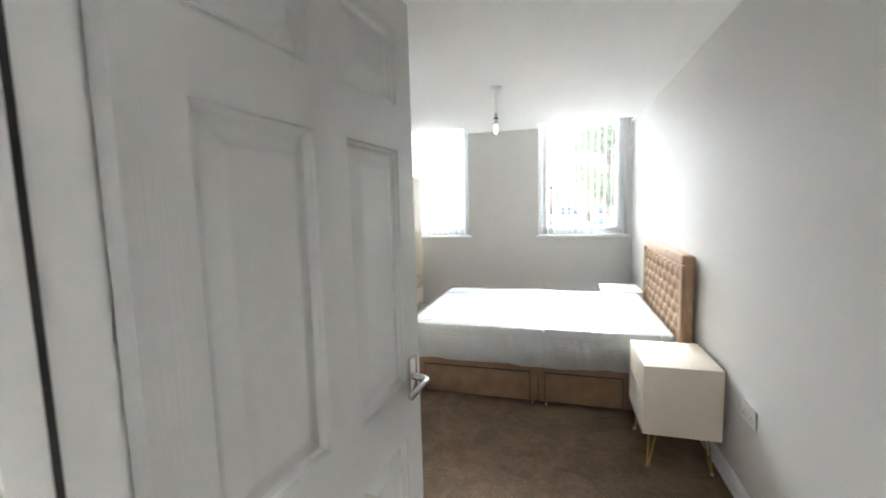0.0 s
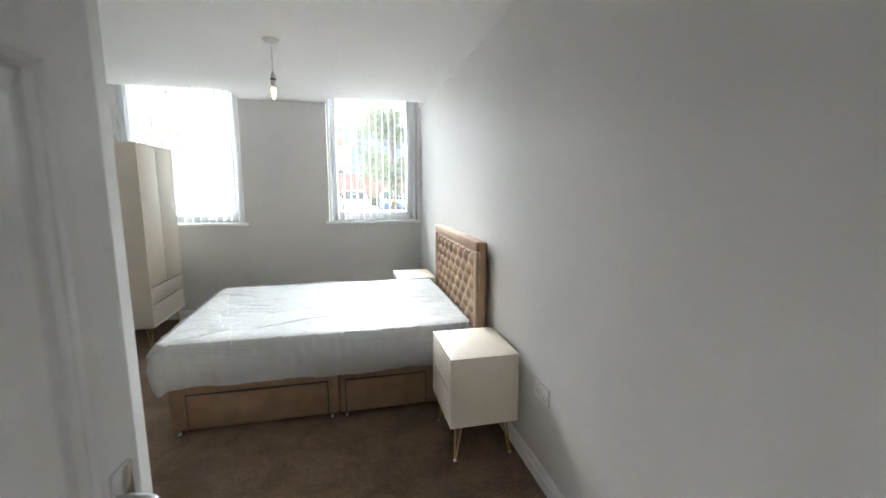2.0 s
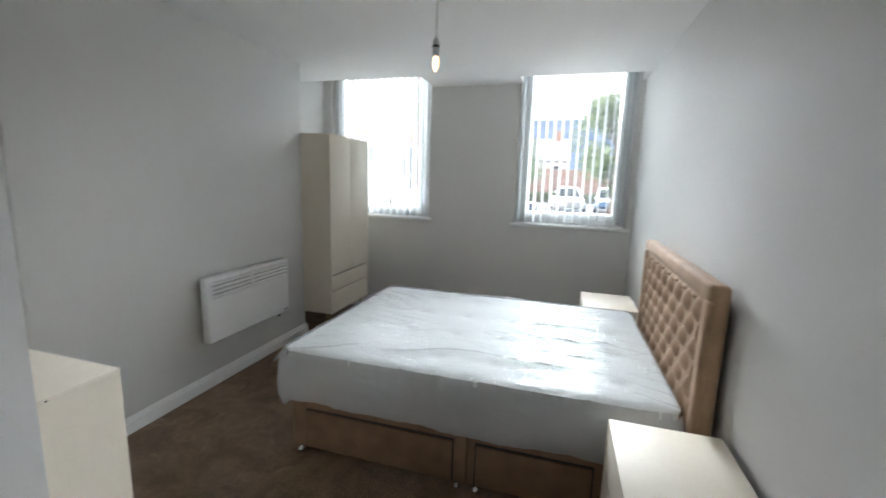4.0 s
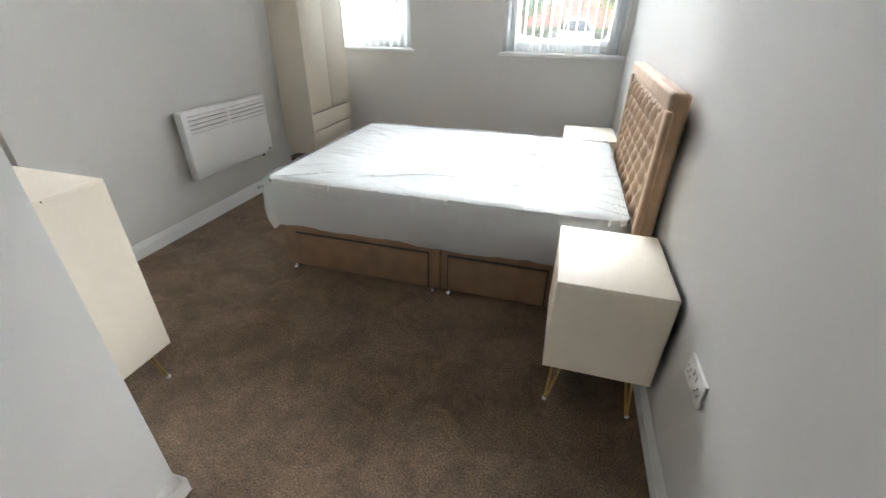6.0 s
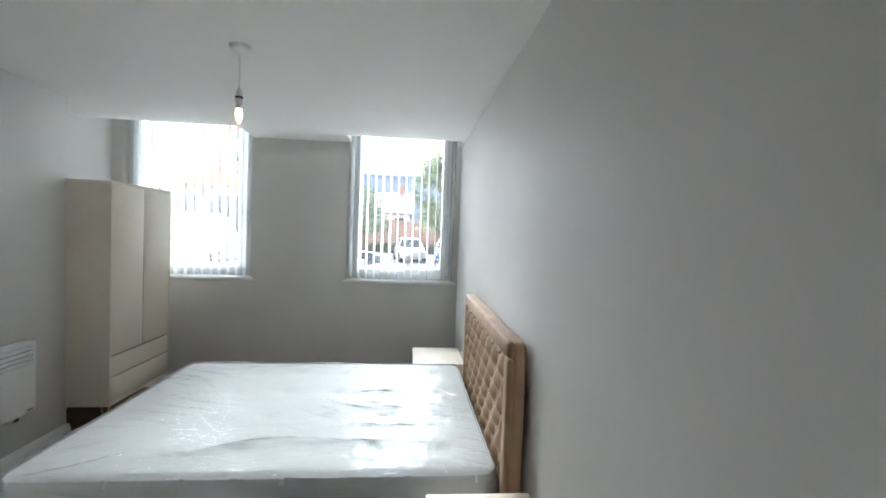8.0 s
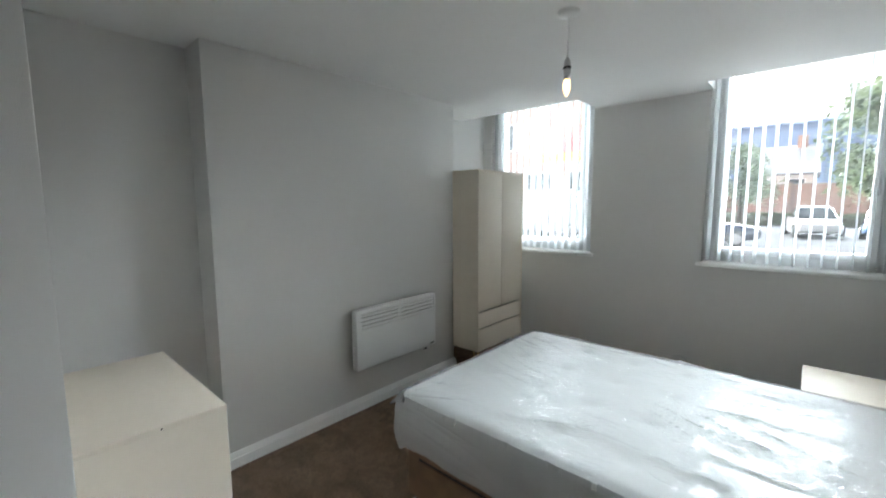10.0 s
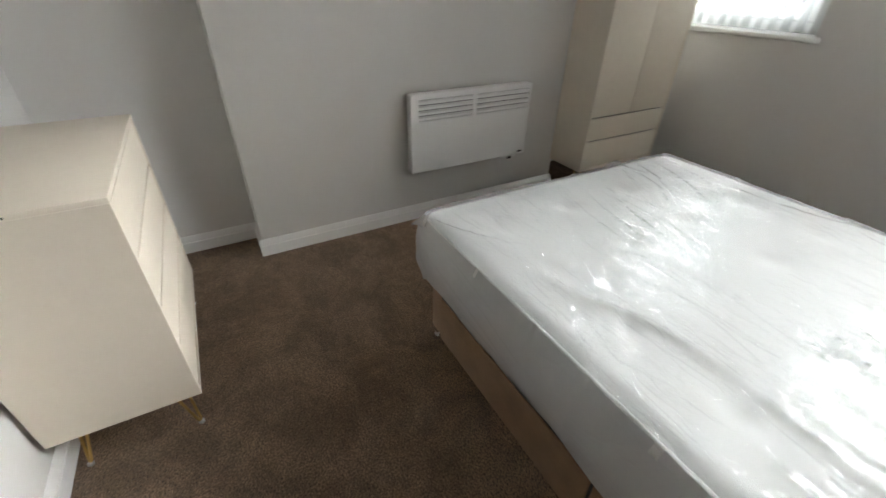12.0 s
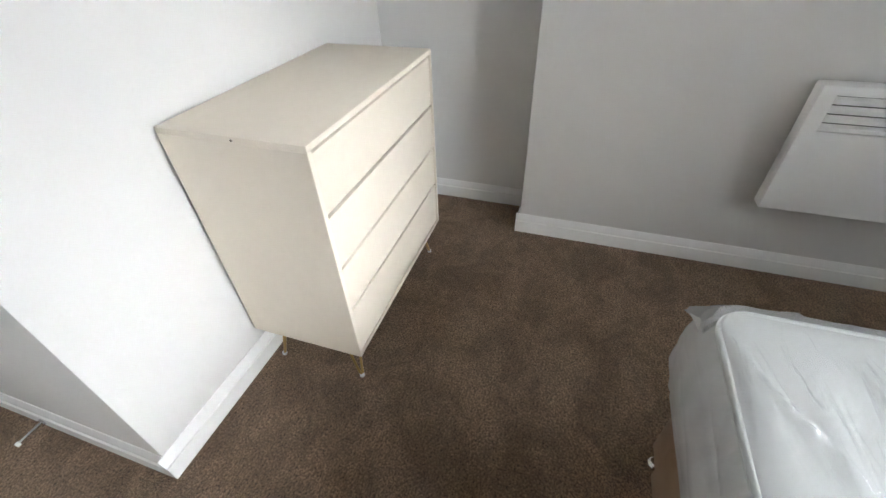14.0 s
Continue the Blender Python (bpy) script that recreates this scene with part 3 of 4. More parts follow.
def rounded_slab(x0, x1, y0, y1, z0, z1, corner, nx, ny, top, side):
    """A closed slab with rounded corners: top(x, y) lifts the top, side(x, y, f) pushes the border outwards at height f."""
    bm = bmesh.new()

    def squash(u, v):
        x, y = x0 + (x1 - x0) * u, y0 + (y1 - y0) * v
        cx, cy = min(max(x, x0 + corner), x1 - corner), min(max(y, y0 + corner), y1 - corner)
        dx, dy = x - cx, y - cy
        m = max(abs(dx), abs(dy))
        if m > 0 and abs(dx) > 1e-9 and abs(dy) > 1e-9:
            k = m / math.hypot(dx, dy)
            x, y = cx + dx * k, cy + dy * k
        return x, y
    grid = []
    for i in range(nx + 1):
        grid.append([])
        for j in range(ny + 1):
            x, y = squash(i / nx, j / ny)
            grid[-1].append(bm.verts.new((x, y, z1 + top(x, y))))
    for i in range(nx):
        for j in range(ny):
            bm.faces.new((grid[i][j], grid[i + 1][j], grid[i + 1][j + 1], grid[i][j + 1]))
    rim = [grid[i][0] for i in range(nx)] + [grid[nx][j] for j in range(ny)] + [grid[i][ny] for i in range(nx, 0, -1)] + [grid[0][j] for j in range(ny, 0, -1)]
    prev = rim
    n = len(rim)
    steps = 10
    mx, my = (x0 + x1) / 2, (y0 + y1) / 2
    for s in range(1, steps + 1):
        f = s / steps
        ring = []
        for k, v in enumerate(rim):
            a, b = rim[k - 1].co, rim[(k + 1) % n].co
            out = Vector((b.y - a.y, a.x - b.x, 0))
            out = out.normalized() if out.length > 1e-6 else Vector((0, 0, 0))
            push, low = side(v.co.x, v.co.y, f)
            ring.append(bm.verts.new((v.co.x + out.x * push, v.co.y + out.y * push, v.co.z + (low - v.co.z) * f)))
        for k in range(n):
            bm.faces.new((prev[k], prev[(k + 1) % n], ring[(k + 1) % n], ring[k]))
        prev = ring
    ROUND.add(id(bm))
    return bm, prev


TUFTS = [(MX0 + 0.21 + 0.29 * i, MY0 + 0.20 + 0.333 * j) for i in range(6) for j in range(4)]


def mattress():
    m = thing("mattress", "white tufted mattress still wrapped in clear polythene", "mattress", 0, 0, 0)

    def top(x, y):
        e = min(x - MX0, MX1 - x, y - MY0, MY1 - y)
        z = -0.012 * max(0, 1 - e / 0.05) ** 2
        for tx, ty in TUFTS:
            d2 = (x - tx) ** 2 + (y - ty) ** 2
            if d2 < 0.03:
                z -= 0.010 * math.exp(-d2 / 0.0016) + 0.006 * math.exp(-d2 / 0.008)
        return z

    def side(x, y, f):
        return 0.012 * math.sin(math.pi * f), MZ0
    bm, last = rounded_slab(MX0, MX1, MY0, MY1, MZ0, MZ1, 0.07, 124, 94, top, side)
    bm.faces.new(last)
    part("body", bm, TICKING, m)
    for z in (MZ1 - 0.014, MZ0 + 0.012):
        pts = []
        for cx, cy, a0 in ((MX1 - 0.07, MY1 - 0.07, 0), (MX0 + 0.07, MY1 - 0.07, 90), (MX0 + 0.07, MY0 + 0.07, 180), (MX1 - 0.07, MY0 + 0.07, 270)):
            for k in range(9):
                a = radians(a0 + k * 11.25)
                pts.append((cx + 0.073 * math.cos(a), cy + 0.073 * math.sin(a), z))
        pts += pts[:2]
        part("piping", tube_bm(pts, 0.006, 8), TICKING, m)
    # the loose polythene bag: long creases along the bed and a slack foot end
    def crease(x, y):
        v = 0.0
        for k, (amp, fy, sx, ph) in enumerate(((0.009, 9.0, 0.9, 0.0), (0.009, 17.0, -1.4, 2.0), (0.008, 29.0, 2.2, 4.0))):
            w = noise.noise(Vector((x * 1.3 + ph, y * 2.0, ph)))
            s = math.sin((y + sx * 0.22 * x) * fy + 3.2 * w + ph)
            mask = max(0.0, noise.noise(Vector((x * 1.7 - ph, y * 2.6 + 5, 1.0 + ph))) + 0.25)
            v += amp * mask * (1 - abs(s)) ** 9 * 2.6
        v += 0.004 * abs(noise.noise(Vector((x * 16, y * 26, 3.0))))
        return v

    def film_top(x, y):
        e = min(x - MX0 + 0.02, MX1 + 0.02 - x, y - MY0 + 0.02, MY1 + 0.02 - y)
        return 0.006 + max(0.0, crease(x, y)) - 0.012 * max(0, 1 - e / 0.06) ** 2

    def film_side(x, y, f):
        k = noise.noise(Vector((x * 5, y * 5, f * 1.6)))
        foot = max(0.0, min(1.0, (MX0 + 0.035 - x) / 0.05))
        fold = noise.noise(Vector((x * 9, y * 13, 2.0 + 1.5 * f))) + 0.6 * noise.noise(Vector((x * 20, y * 31, 4.0 + 4 * f)))
        push = 0.022 * math.sin(math.pi * min(1, f * 1.1)) + 0.014 * k * f + 0.006 * fold * min(1, 4 * f) + 0.005
        push += foot * (0.055 * math.sin(math.pi * min(1.0, 0.10 + 0.72 * f)) + 0.034 * fold * min(1, 3 * f) - 0.016)
        low = 0.318 + 0.03 * noise.noise(Vector((x * 4, y * 4, 9))) + 0.014 * fold - 0.06 * foot
        return push, low
    bm, last = rounded_slab(MX0 - 0.016, MX1 + 0.004, MY0 - 0.016, MY1 + 0.016, MZ0, MZ1, 0.075, 186, 140, film_top, film_side)
    cover = part("polythene_cover", bm, FILM, m, "clear crinkled polythene wrapping")
    cover.data.materials.append(SKIRT)
    for p in cover.data.polygons:              # the gathered sides are doubled over and milkier
        if p.center.z < MZ1 - 0.012:
            p.material_index = 1
    # a bunched corner of the bag that stands up on the far edge
    bm = bmesh.new()
    ring = []
    for k in range(9):
        a = math.pi * k / 8
        ring.append([bm.verts.new((-0.10 - 0.05 * math.cos(a) + 0.006 * math.sin(7 * a), MY1 - 0.01 + 0.012 * j + 0.01 * math.sin(3 * a + j), MZ1 - 0.004 + 0.04 * math.sin(a) ** 0.6)) for j in range(4)])
    for a, c in zip(ring, ring[1:]):
        for j in range(3):
            bm.faces.new((a[j], a[j + 1], c[j + 1], c[j]))
    part("bag_fold", bm, BAG, m, "puffed fold of clear polythene")
    # a flat welded corner of the bag that sticks out at the foot end
    bm = bmesh.new()
    rows = []
    for i in range(7):
        f = i / 6
        w = 0.05 * (1 - f) ** 0.7 + 0.010
        c = Vector((MX0 + 0.012 - 0.050 * f, MY0 + 0.012 - 0.046 * f, MZ1 - 0.030 - 0.035 * f * f))
        rows.append([bm.verts.new((c.x + w * s * 0.7, c.y - w * s * 0.7, c.z + 0.006 * math.sin(5 * s + 4 * f))) for s in (-1, -0.5, 0, 0.5, 1)])
    for a, c in zip(rows, rows[1:]):
        for j in range(4):
            bm.faces.new((a[j], a[j + 1], c[j + 1], c[j]))
    part("bag_corner", bm, SKIRT, m, "flat welded corner of the polythene bag")


mattress()


def headboard():
    y0, y1, z0, z1 = 3.000, 4.372, 0.40, 1.138
    xf, xb = 0.824, 0.900
    h = thing("headboard", "tan velour headboard with deep diamond button tufting", "headboard", xb, (y0 + y1) / 2, 0, -1.0)
    cy = (y0 + y1) / 2
    part("back_board", box_bm(xf + 0.012 - xb, 0, y0 - cy, y1 - cy, z0, z1, 0.024, 5), HEAD_VELVET, h)
    b = 0.066
    for a0, a1, c0, c1 in ((y0, y1, z1 - b, z1 + 0.001), (y0 - 0.001, y0 + b, z0, z1 - b), (y1 - b, y1 + 0.001, z0, z1 - b)):
        part("border", box_bm(xf - 0.004 - xb, xf + 0.03 - xb, a0 - cy, a1 - cy, c0, c1, 0.015, 5), HEAD_VELVET, h)
    u0, u1, v0, v1 = y0 + b - cy, y1 - b - cy, z0, z1 - b
    dx, dz = 0.155, 0.165
    nu, nv = 150, 82
    bm = bmesh.new()
    grid = []
    zt = v1 - 0.07
    for i in range(nu + 1):
        col = []
        for j in range(nv + 1):
            u, v = u0 + (u1 - u0) * i / nu, v0 + (v1 - v0) * j / nv
            a, c = u / dx + (v - zt) / dz, u / dx - (v - zt) / dz
            e = max(0.0, min(1.0, min(u - u0, u1 - u, v1 - v) / 0.05))
            puff = (abs(math.sin(math.pi * a)) * abs(math.sin(math.pi * c))) ** 0.55
            edge = math.sin(min(1.0, min(u - u0, u1 - u, v1 - v) / 0.03) * math.pi / 2)
            hgt = 0.052 * (puff * e + (1 - e) * 0.85) * edge
            col.append(bm.verts.new((xf + 0.040 - xb - hgt, u, v)))
        grid.append(col)
    for i in range(nu):
        for j in range(nv):
            bm.faces.new((grid[i][j], grid[i][j + 1], grid[i + 1][j + 1], grid[i + 1][j]))
    ROUND.add(id(bm))
    panel = part("tufted_panel", bm, HEAD_VELVET, h)
    for p in range(-9, 10):
        for q in range(-9, 10):
            u, v = (p + q) / 2 * dx, zt + (p - q) / 2 * dz
            if u0 + 0.05 < u < u1 - 0.05 and v0 < v < v1 - 0.05:
                bmb = bmesh.new()
                bmesh.ops.create_uvsphere(bmb, u_segments=12, v_segments=8, radius=1, matrix=Matrix.Translation((xf + 0.035 - xb, u, v)) @ Matrix.Diagonal((0.006, 0.012, 0.012, 1)))
                ROUND.add(id(bmb))
                part("button", bmb, HEAD_VELVET, panel)
    for y in (y0 + 0.35, y1 - 0.35):
        part("strut", box_bm(xf + 0.02 - xb, -0.004, y - 0.03 - cy, y + 0.03 - cy, 0.0, z0 + 0.02, 0.002), GAP, h, "dark wooden strut")


headboard()


# ---- electric heater ----
def heater():
    y0, y1, z0, z1, xf = 3.398, 4.236, 0.346, 0.800, -1.940
    h = thing("panel_heater", "white wall-mounted electric panel heater with louvred vents", "heater", BREAST, (y0 + y1) / 2, 0)
    ox, oy = -BREAST, -(y0 + y1) / 2
    part("bracket", box_bm(0.0, 0.026, -0.28, 0.28, z0 + 0.08, z1 - 0.08, 0.003), DARK, h, "dark wall bracket")
    part("casing", box_bm(0.024, xf + ox - 0.012, y0 + oy, y1 + oy, z0, z1, 0.010, 3), HEATER, h)
    a0, a1 = y0 + oy + 0.001, y1 + oy - 0.001
    gz0, gz1, st = 0.652, 0.768, 0.048
    xa, xb = xf + ox - 0.016, xf + ox
    bm = box_bm(xa, xb, a0, a1, z0 + 0.002, gz0, 0.006, 3)
    part("front_panel", bm, HEATER, h)
    part("top_rail", box_bm(xa, xb, a0, a1, gz1, z1 - 0.001, 0.006, 3), HEATER, h)
    mid = 0.0
    for c0, c1 in ((a0, a0 + st), (mid - 0.014, mid + 0.014), (a1 - st * 0.45, a1)):
        part("stile", box_bm(xa, xb - 0.0005, c0, c1, gz0 - 0.004, gz1 + 0.004, 0.002, 1), HEATER, h)
    # plate coloured dark to deepen the shade in the louvre slots
    part("vent_recess", box_bm(xa + 0.001, xa + 0.005, a0 + 0.02, a1 - 0.01, gz0 - 0.002, gz1 + 0.002), VENT, h, "vent recess plate coloured as the shade behind the louvres")
    for c0, c1 in ((a0 + st, mid - 0.014), (mid + 0.014, a1 - st * 0.45)):
        for k in range(4):
            z = gz0 + (k + 0.5) * (gz1 - gz0) / 4
            bm = bmesh.new()
            v = [[bm.verts.new((x, y, zz)) for x, zz in ((xa + 0.006, z + 0.012), (xb + 0.001, z + 0.004), (xb + 0.0005, z - 0.010), (xa + 0.006, z - 0.012))] for y in (c0, c1)]
            for e in range(4):
                bm.faces.new((v[0][e], v[0][(e + 1) % 4], v[1][(e + 1) % 4], v[1][e]))
            bm.faces.new(v[0][::-1])
            bm.faces.new(v[1])
            part("louvre", bm, HEATER, h)
    part("badge", box_bm(xb - 0.0005, xb + 0.001, a1 - 0.062, a1 - 0.022, z0 + 0.018, z0 + 0.026), DARK, h, "small dark maker's plate")
    part("control_box", box_bm(0.026, 0.06, a1 - 0.16, a1 - 0.05, z0 - 0.022, z0 + 0.004, 0.004), HEATER, h)
    part("switch", box_bm(0.045, 0.064, a1 - 0.115, a1 - 0.09, z0 - 0.030, z0 - 0.014, 0.002), DARK, h)


heater()


# ---- sockets ----
def double_socket(y, z, label):
    s = thing("wall_socket", label, "socket", EAST, y, z, 0, "wall sockets")
    part("face_plate", box_bm(-0.010, 0.0, -0.073, 0.073, -0.043, 0.043, 0.003, 3), PLASTIC, s)
    for c in (-0.038, 0.038):
        for dy, dz, wy, wz in ((0, 0.0, 0.002, 0.004), (-0.011, -0.017, 0.0035, 0.002), (0.011, -0.017, 0.0035, 0.002)):
            part("pin_hole", box_bm(-0.0108, -0.0095, c + dy - wy, c + dy + wy, dz - wz, dz + wz), DARK, s)
        part("rocker", box_bm(-0.0135, -0.009, c * 0.32 - 0.0055, c * 0.32 + 0.0055, 0.006, 0.026, 0.001), PLASTIC, s)
    for c in (-0.06, 0.06):
        part("screw", tube_bm([(-0.0112, c, 0.0), (-0.0095, c, 0.0)], 0.003, 10), CHROME, s)


double_socket(2.242, 0.480, "white plastic double wall socket beside the bedside table")
double_socket(4.985, 0.480, "white plastic double wall socket near the window wall")


# ---- pendant light ----
lamp = thing("pendant_light", "white pendant cord with a lit bare candle bulb", "ceiling light", -0.452, 3.562, CEIL)
part("ceiling_rose", lathe_bm([(0.050, 0.0), (0.050, -0.008), (0.045, -0.017), (0.030, -0.024), (0.010, -0.027), (0.004, -0.03)], 32), PLASTIC, lamp)
part("cord", tube_bm([(0, 0, -0.026), (0, 0, -0.215)], 0.0032, 8), PLASTIC, lamp)
part("lampholder", lathe_bm([(0.005, -0.205), (0.010, -0.212), (0.0155, -0.225), (0.0165, -0.25), (0.0175, -0.252), (0.0175, -0.268), (0.0165, -0.27), (0.0165, -0.288)], 24), PLASTIC, lamp)
part("holder_ring", lathe_bm([(0.0178, -0.246), (0.0186, -0.249), (0.0186, -0.254), (0.0178, -0.257)], 24), DARK, lamp)
part("bulb_cap", lathe_bm([(0.0135, -0.286), (0.014, -0.29), (0.014, -0.302), (0.012, -0.304)], 24), CHROME, lamp)
bulb = part("bulb", lathe_bm([(0.012, -0.303), (0.0155, -0.312), (0.018, -0.326), (0.0175, -0.340), (0.013, -0.360), (0.007, -0.374), (0.0015, -0.381)], 24), BULB, lamp, "glowing warm candle bulb")

# ---- outside ----
GROUND_Z = -0.10
ASPHALT = material("asphalt", (0.055, 0.056, 0.06), 0.9, grain=0.2, scale=40, blotch=0.2, blotch_scale=0.3)
# a paler grey than the rest of the car park
PALER_ASPHALT = material("paler_asphalt", (0.085, 0.087, 0.093), 0.9, grain=0.2, scale=30, blotch=0.25, blotch_scale=0.5)
PAVING = material("concrete_paving", (0.30, 0.29, 0.28), 0.85, grain=0.1, scale=20, blotch=0.1, blotch_scale=0.6)
BRICK = material("red_brick", (0.30, 0.185, 0.15), 0.85, grain=0.2, scale=12, blotch=0.15, blotch_scale=0.8)
SLATE = material("slate_roof", (0.085, 0.09, 0.11), 0.6, grain=0.2, scale=5, blotch=0.15, blotch_scale=0.5)
for m in (ASPHALT, PALER_ASPHALT):
    m.node_tree.nodes["Principled BSDF"].inputs["Specular IOR Level"].default_value = 0.05
RENDERED = material("pale_render", (0.62, 0.60, 0.56), 0.85, grain=0.05, scale=6, blotch=0.06, blotch_scale=0.4)
BLUE_CLAD = material("blue_cladding", (0.16, 0.25, 0.43), 0.5, grain=0.05, scale=2, blotch=0.05, blotch_scale=0.2)
RED_SIGN = material("red_sign", (0.34, 0.10, 0.09), 0.45, blotch=0.06)
YELLOW_SIGN = material("yellow_sign", (0.75, 0.52, 0.03), 0.45, blotch=0.06)
ORANGE = material("orange_plastic", (0.80, 0.25, 0.03), 0.5, blotch=0.06)
BARK = material("bark", (0.10, 0.075, 0.05), 0.9, grain=0.25, scale=20)
CAR_DARK = material("dark_blue_car_paint", (0.02, 0.03, 0.06), 0.25, coat=0.6, blotch=0.03)
CAR_BLUE = material("blue_car_paint", (0.06, 0.14, 0.30), 0.25, coat=0.6, blotch=0.03)
CAR_SILVER = material("silver_car_paint", (0.50, 0.52, 0.55), 0.28, 0.6, blotch=0.03)
CAR_WHITE = material("grey_van_paint", (0.30, 0.33, 0.37), 0.3, coat=0.4, blotch=0.03)
CAR_GLASS = material("car_glass", (0.03, 0.04, 0.05), 0.08, blotch=0.05)
RUBBER = material("rubber", (0.02, 0.02, 0.02), 0.85, grain=0.2)
LEAF = material("leaves", (0.075, 0.13, 0.035), 0.6, grain=0.4, scale=1.5)


def at(bm, m):
    bmesh.ops.transform(bm, matrix=m, verts=bm.verts[:])
    return bm


structure("ground", box_bm(-900, 900, 5.93, 1500, GROUND_Z - 0.3, GROUND_Z), ASPHALT, "dark asphalt of the car park", "ground")
structure("forecourt", box_bm(-7.5, 9.0, 23.0, 39.0, GROUND_Z - 0.1, GROUND_Z + 0.006), PALER_ASPHALT, "paler asphalt of the parking bays", "pavement")
structure("backdrop", box_bm(-260, 260, 100.0, 100.5, GROUND_Z - 0.2, 120), glow_material("hazy_white_sky", (0.93, 0.97, 1.0), 1.1), "hazy bright white summer sky", "sky")
structure("pavement", box_bm(-40, 40, 5.94, 10.2, GROUND_Z + 0.0, GROUND_Z + 0.12, 0.01), PAVING, "pale concrete pavement with a raised kerb", "pavement")


def house(x0, x1, y0, y1, h, ridge, label, wall_mat):
    g = thing("house", label, "house", (x0 + x1) / 2, y0, GROUND_Z)
    w, d = (x1 - x0) / 2, y1 - y0
    part("wall", box_bm(-w, w, 0, d, 0, h), wall_mat, g)
    bm = bmesh.new()
    prof = [(-0.35, h - 0.15), (d / 2, ridge), (d + 0.35, h - 0.15), (d + 0.35, h + 0.02), (d / 2, ridge + 0.2), (-0.35, h + 0.02)]
    ends = [[bm.verts.new((x, y, z)) for y, z in prof] for x in (-w - 0.25, w + 0.25)]
    for k in range(6):
        bm.faces.new((ends[0][k], ends[0][(k + 1) % 6], ends[1][(k + 1) % 6], ends[1][k]))
    bm.faces.new(ends[0][::-1])
    bm.faces.new(ends[1])
    roof = part("roof", bm, SLATE, g)
    part("chimney", box_bm(w * 0.4, w * 0.4 + 0.7, d / 2 - 0.35, d / 2 + 0.35, ridge - 0.4, ridge + 1.0, 0.03), BRICK, roof)
    n = max(2, int(w / 1.6))
    for k in range(n):
        x = -w + (k + 0.5) * 2 * w / n
        win = part("window", box_bm(x - 0.55, x + 0.55, -0.06, 0.03, h - 1.55, h - 0.4, 0.02), UPVC, g)
        part("pane", box_bm(x - 0.47, x + 0.47, -0.075, -0.055, h - 1.47, h - 0.48), CAR_GLASS, win)


house(-4.1, 0.5, 46, 52, 4.0, 6.35, "pale rendered house with a dark slate roof", RENDERED)
house(9, 20, 47, 54, 4.4, 6.4, "red brick house with a dark slate roof", BRICK)

shed = thing("warehouse", "long blue-clad warehouse beyond the houses", "warehouse", 0, 58, GROUND_Z)
part("wall", box_bm(-16, 26, 0, 18, 0, 9.6), BLUE_CLAD, shed)
part("parapet", box_bm(-16.2, 26.2, -0.2, 18.2, 9.6, 9.9, 0.05), BLUE_CLAD, shed)
for k in range(21):
    part("cladding_rib", box_bm(-15 + 2 * k - 0.06, -15 + 2 * k + 0.06, -0.08, 0.0, 0, 9.6), BLUE_CLAD, shed)


def brick_wall(x0, x1, y, h):
    w = thing("garden_wall", "long red brick boundary wall along the car park", "wall", (x0 + x1) / 2, y, GROUND_Z)
    half = (x1 - x0) / 2
    part("brickwork", box_bm(-half, half, 0, 0.22, 0, h), BRICK, w)
    part("coping", box_bm(-half, half, -0.04, 0.26, h, h + 0.08, 0.02), PAVING, w)
    for k in range(int(half * 2 / 4) + 1):
        x = -half + 4 * k
        part("pier", box_bm(x - 0.22, x + 0.22, -0.1, 0.32, 0, h + 0.16, 0.01), BRICK, w)


brick_wall(-9, 22, 41.0, 2.95)

shop = thing("shop_building", "brick shop building with a red fascia and yellow band", "building", -12.2, 26, GROUND_Z)
# upper storeys are added, unseen, to keep lamp light off window 1
part("wall", box_bm(-11.5, 4.4, 0, 10, 0, 12.5), BRICK, shop)
part("fascia", box_bm(0.9, 3.3, -0.18, 0, 4.75, 6.6, 0.03), RED_SIGN, shop, "red painted fascia")
part("yellow_band", box_bm(-0.6, 3.3, -0.24, -0.005, 4.25, 4.75, 0.02), YELLOW_SIGN, shop, "yellow sign band")
for k in range(5):
    x = -10.7 + 2.95 * k
    for z0, z1 in ((0.4, 3.7), (5.2, 7.0), (8.4, 10.2)):
        if 4 < z0 < 8 and k > 2:
            continue
        win = part("window", box_bm(x, x + 2.4, -0.1, 0.02, z0, z1, 0.03), UPVC, shop)
        for j in range(3):
            part("pane", box_bm(x + 0.08 + 0.76 * j, x + 0.80 + 0.76 * j, -0.12, -0.09, z0 + 0.08, z1 - 0.08), CAR_GLASS, win)
part("parapet", box_bm(-11.6, 4.5, -0.1, 10.1, 12.5, 12.75, 0.03), PAVING, shop)


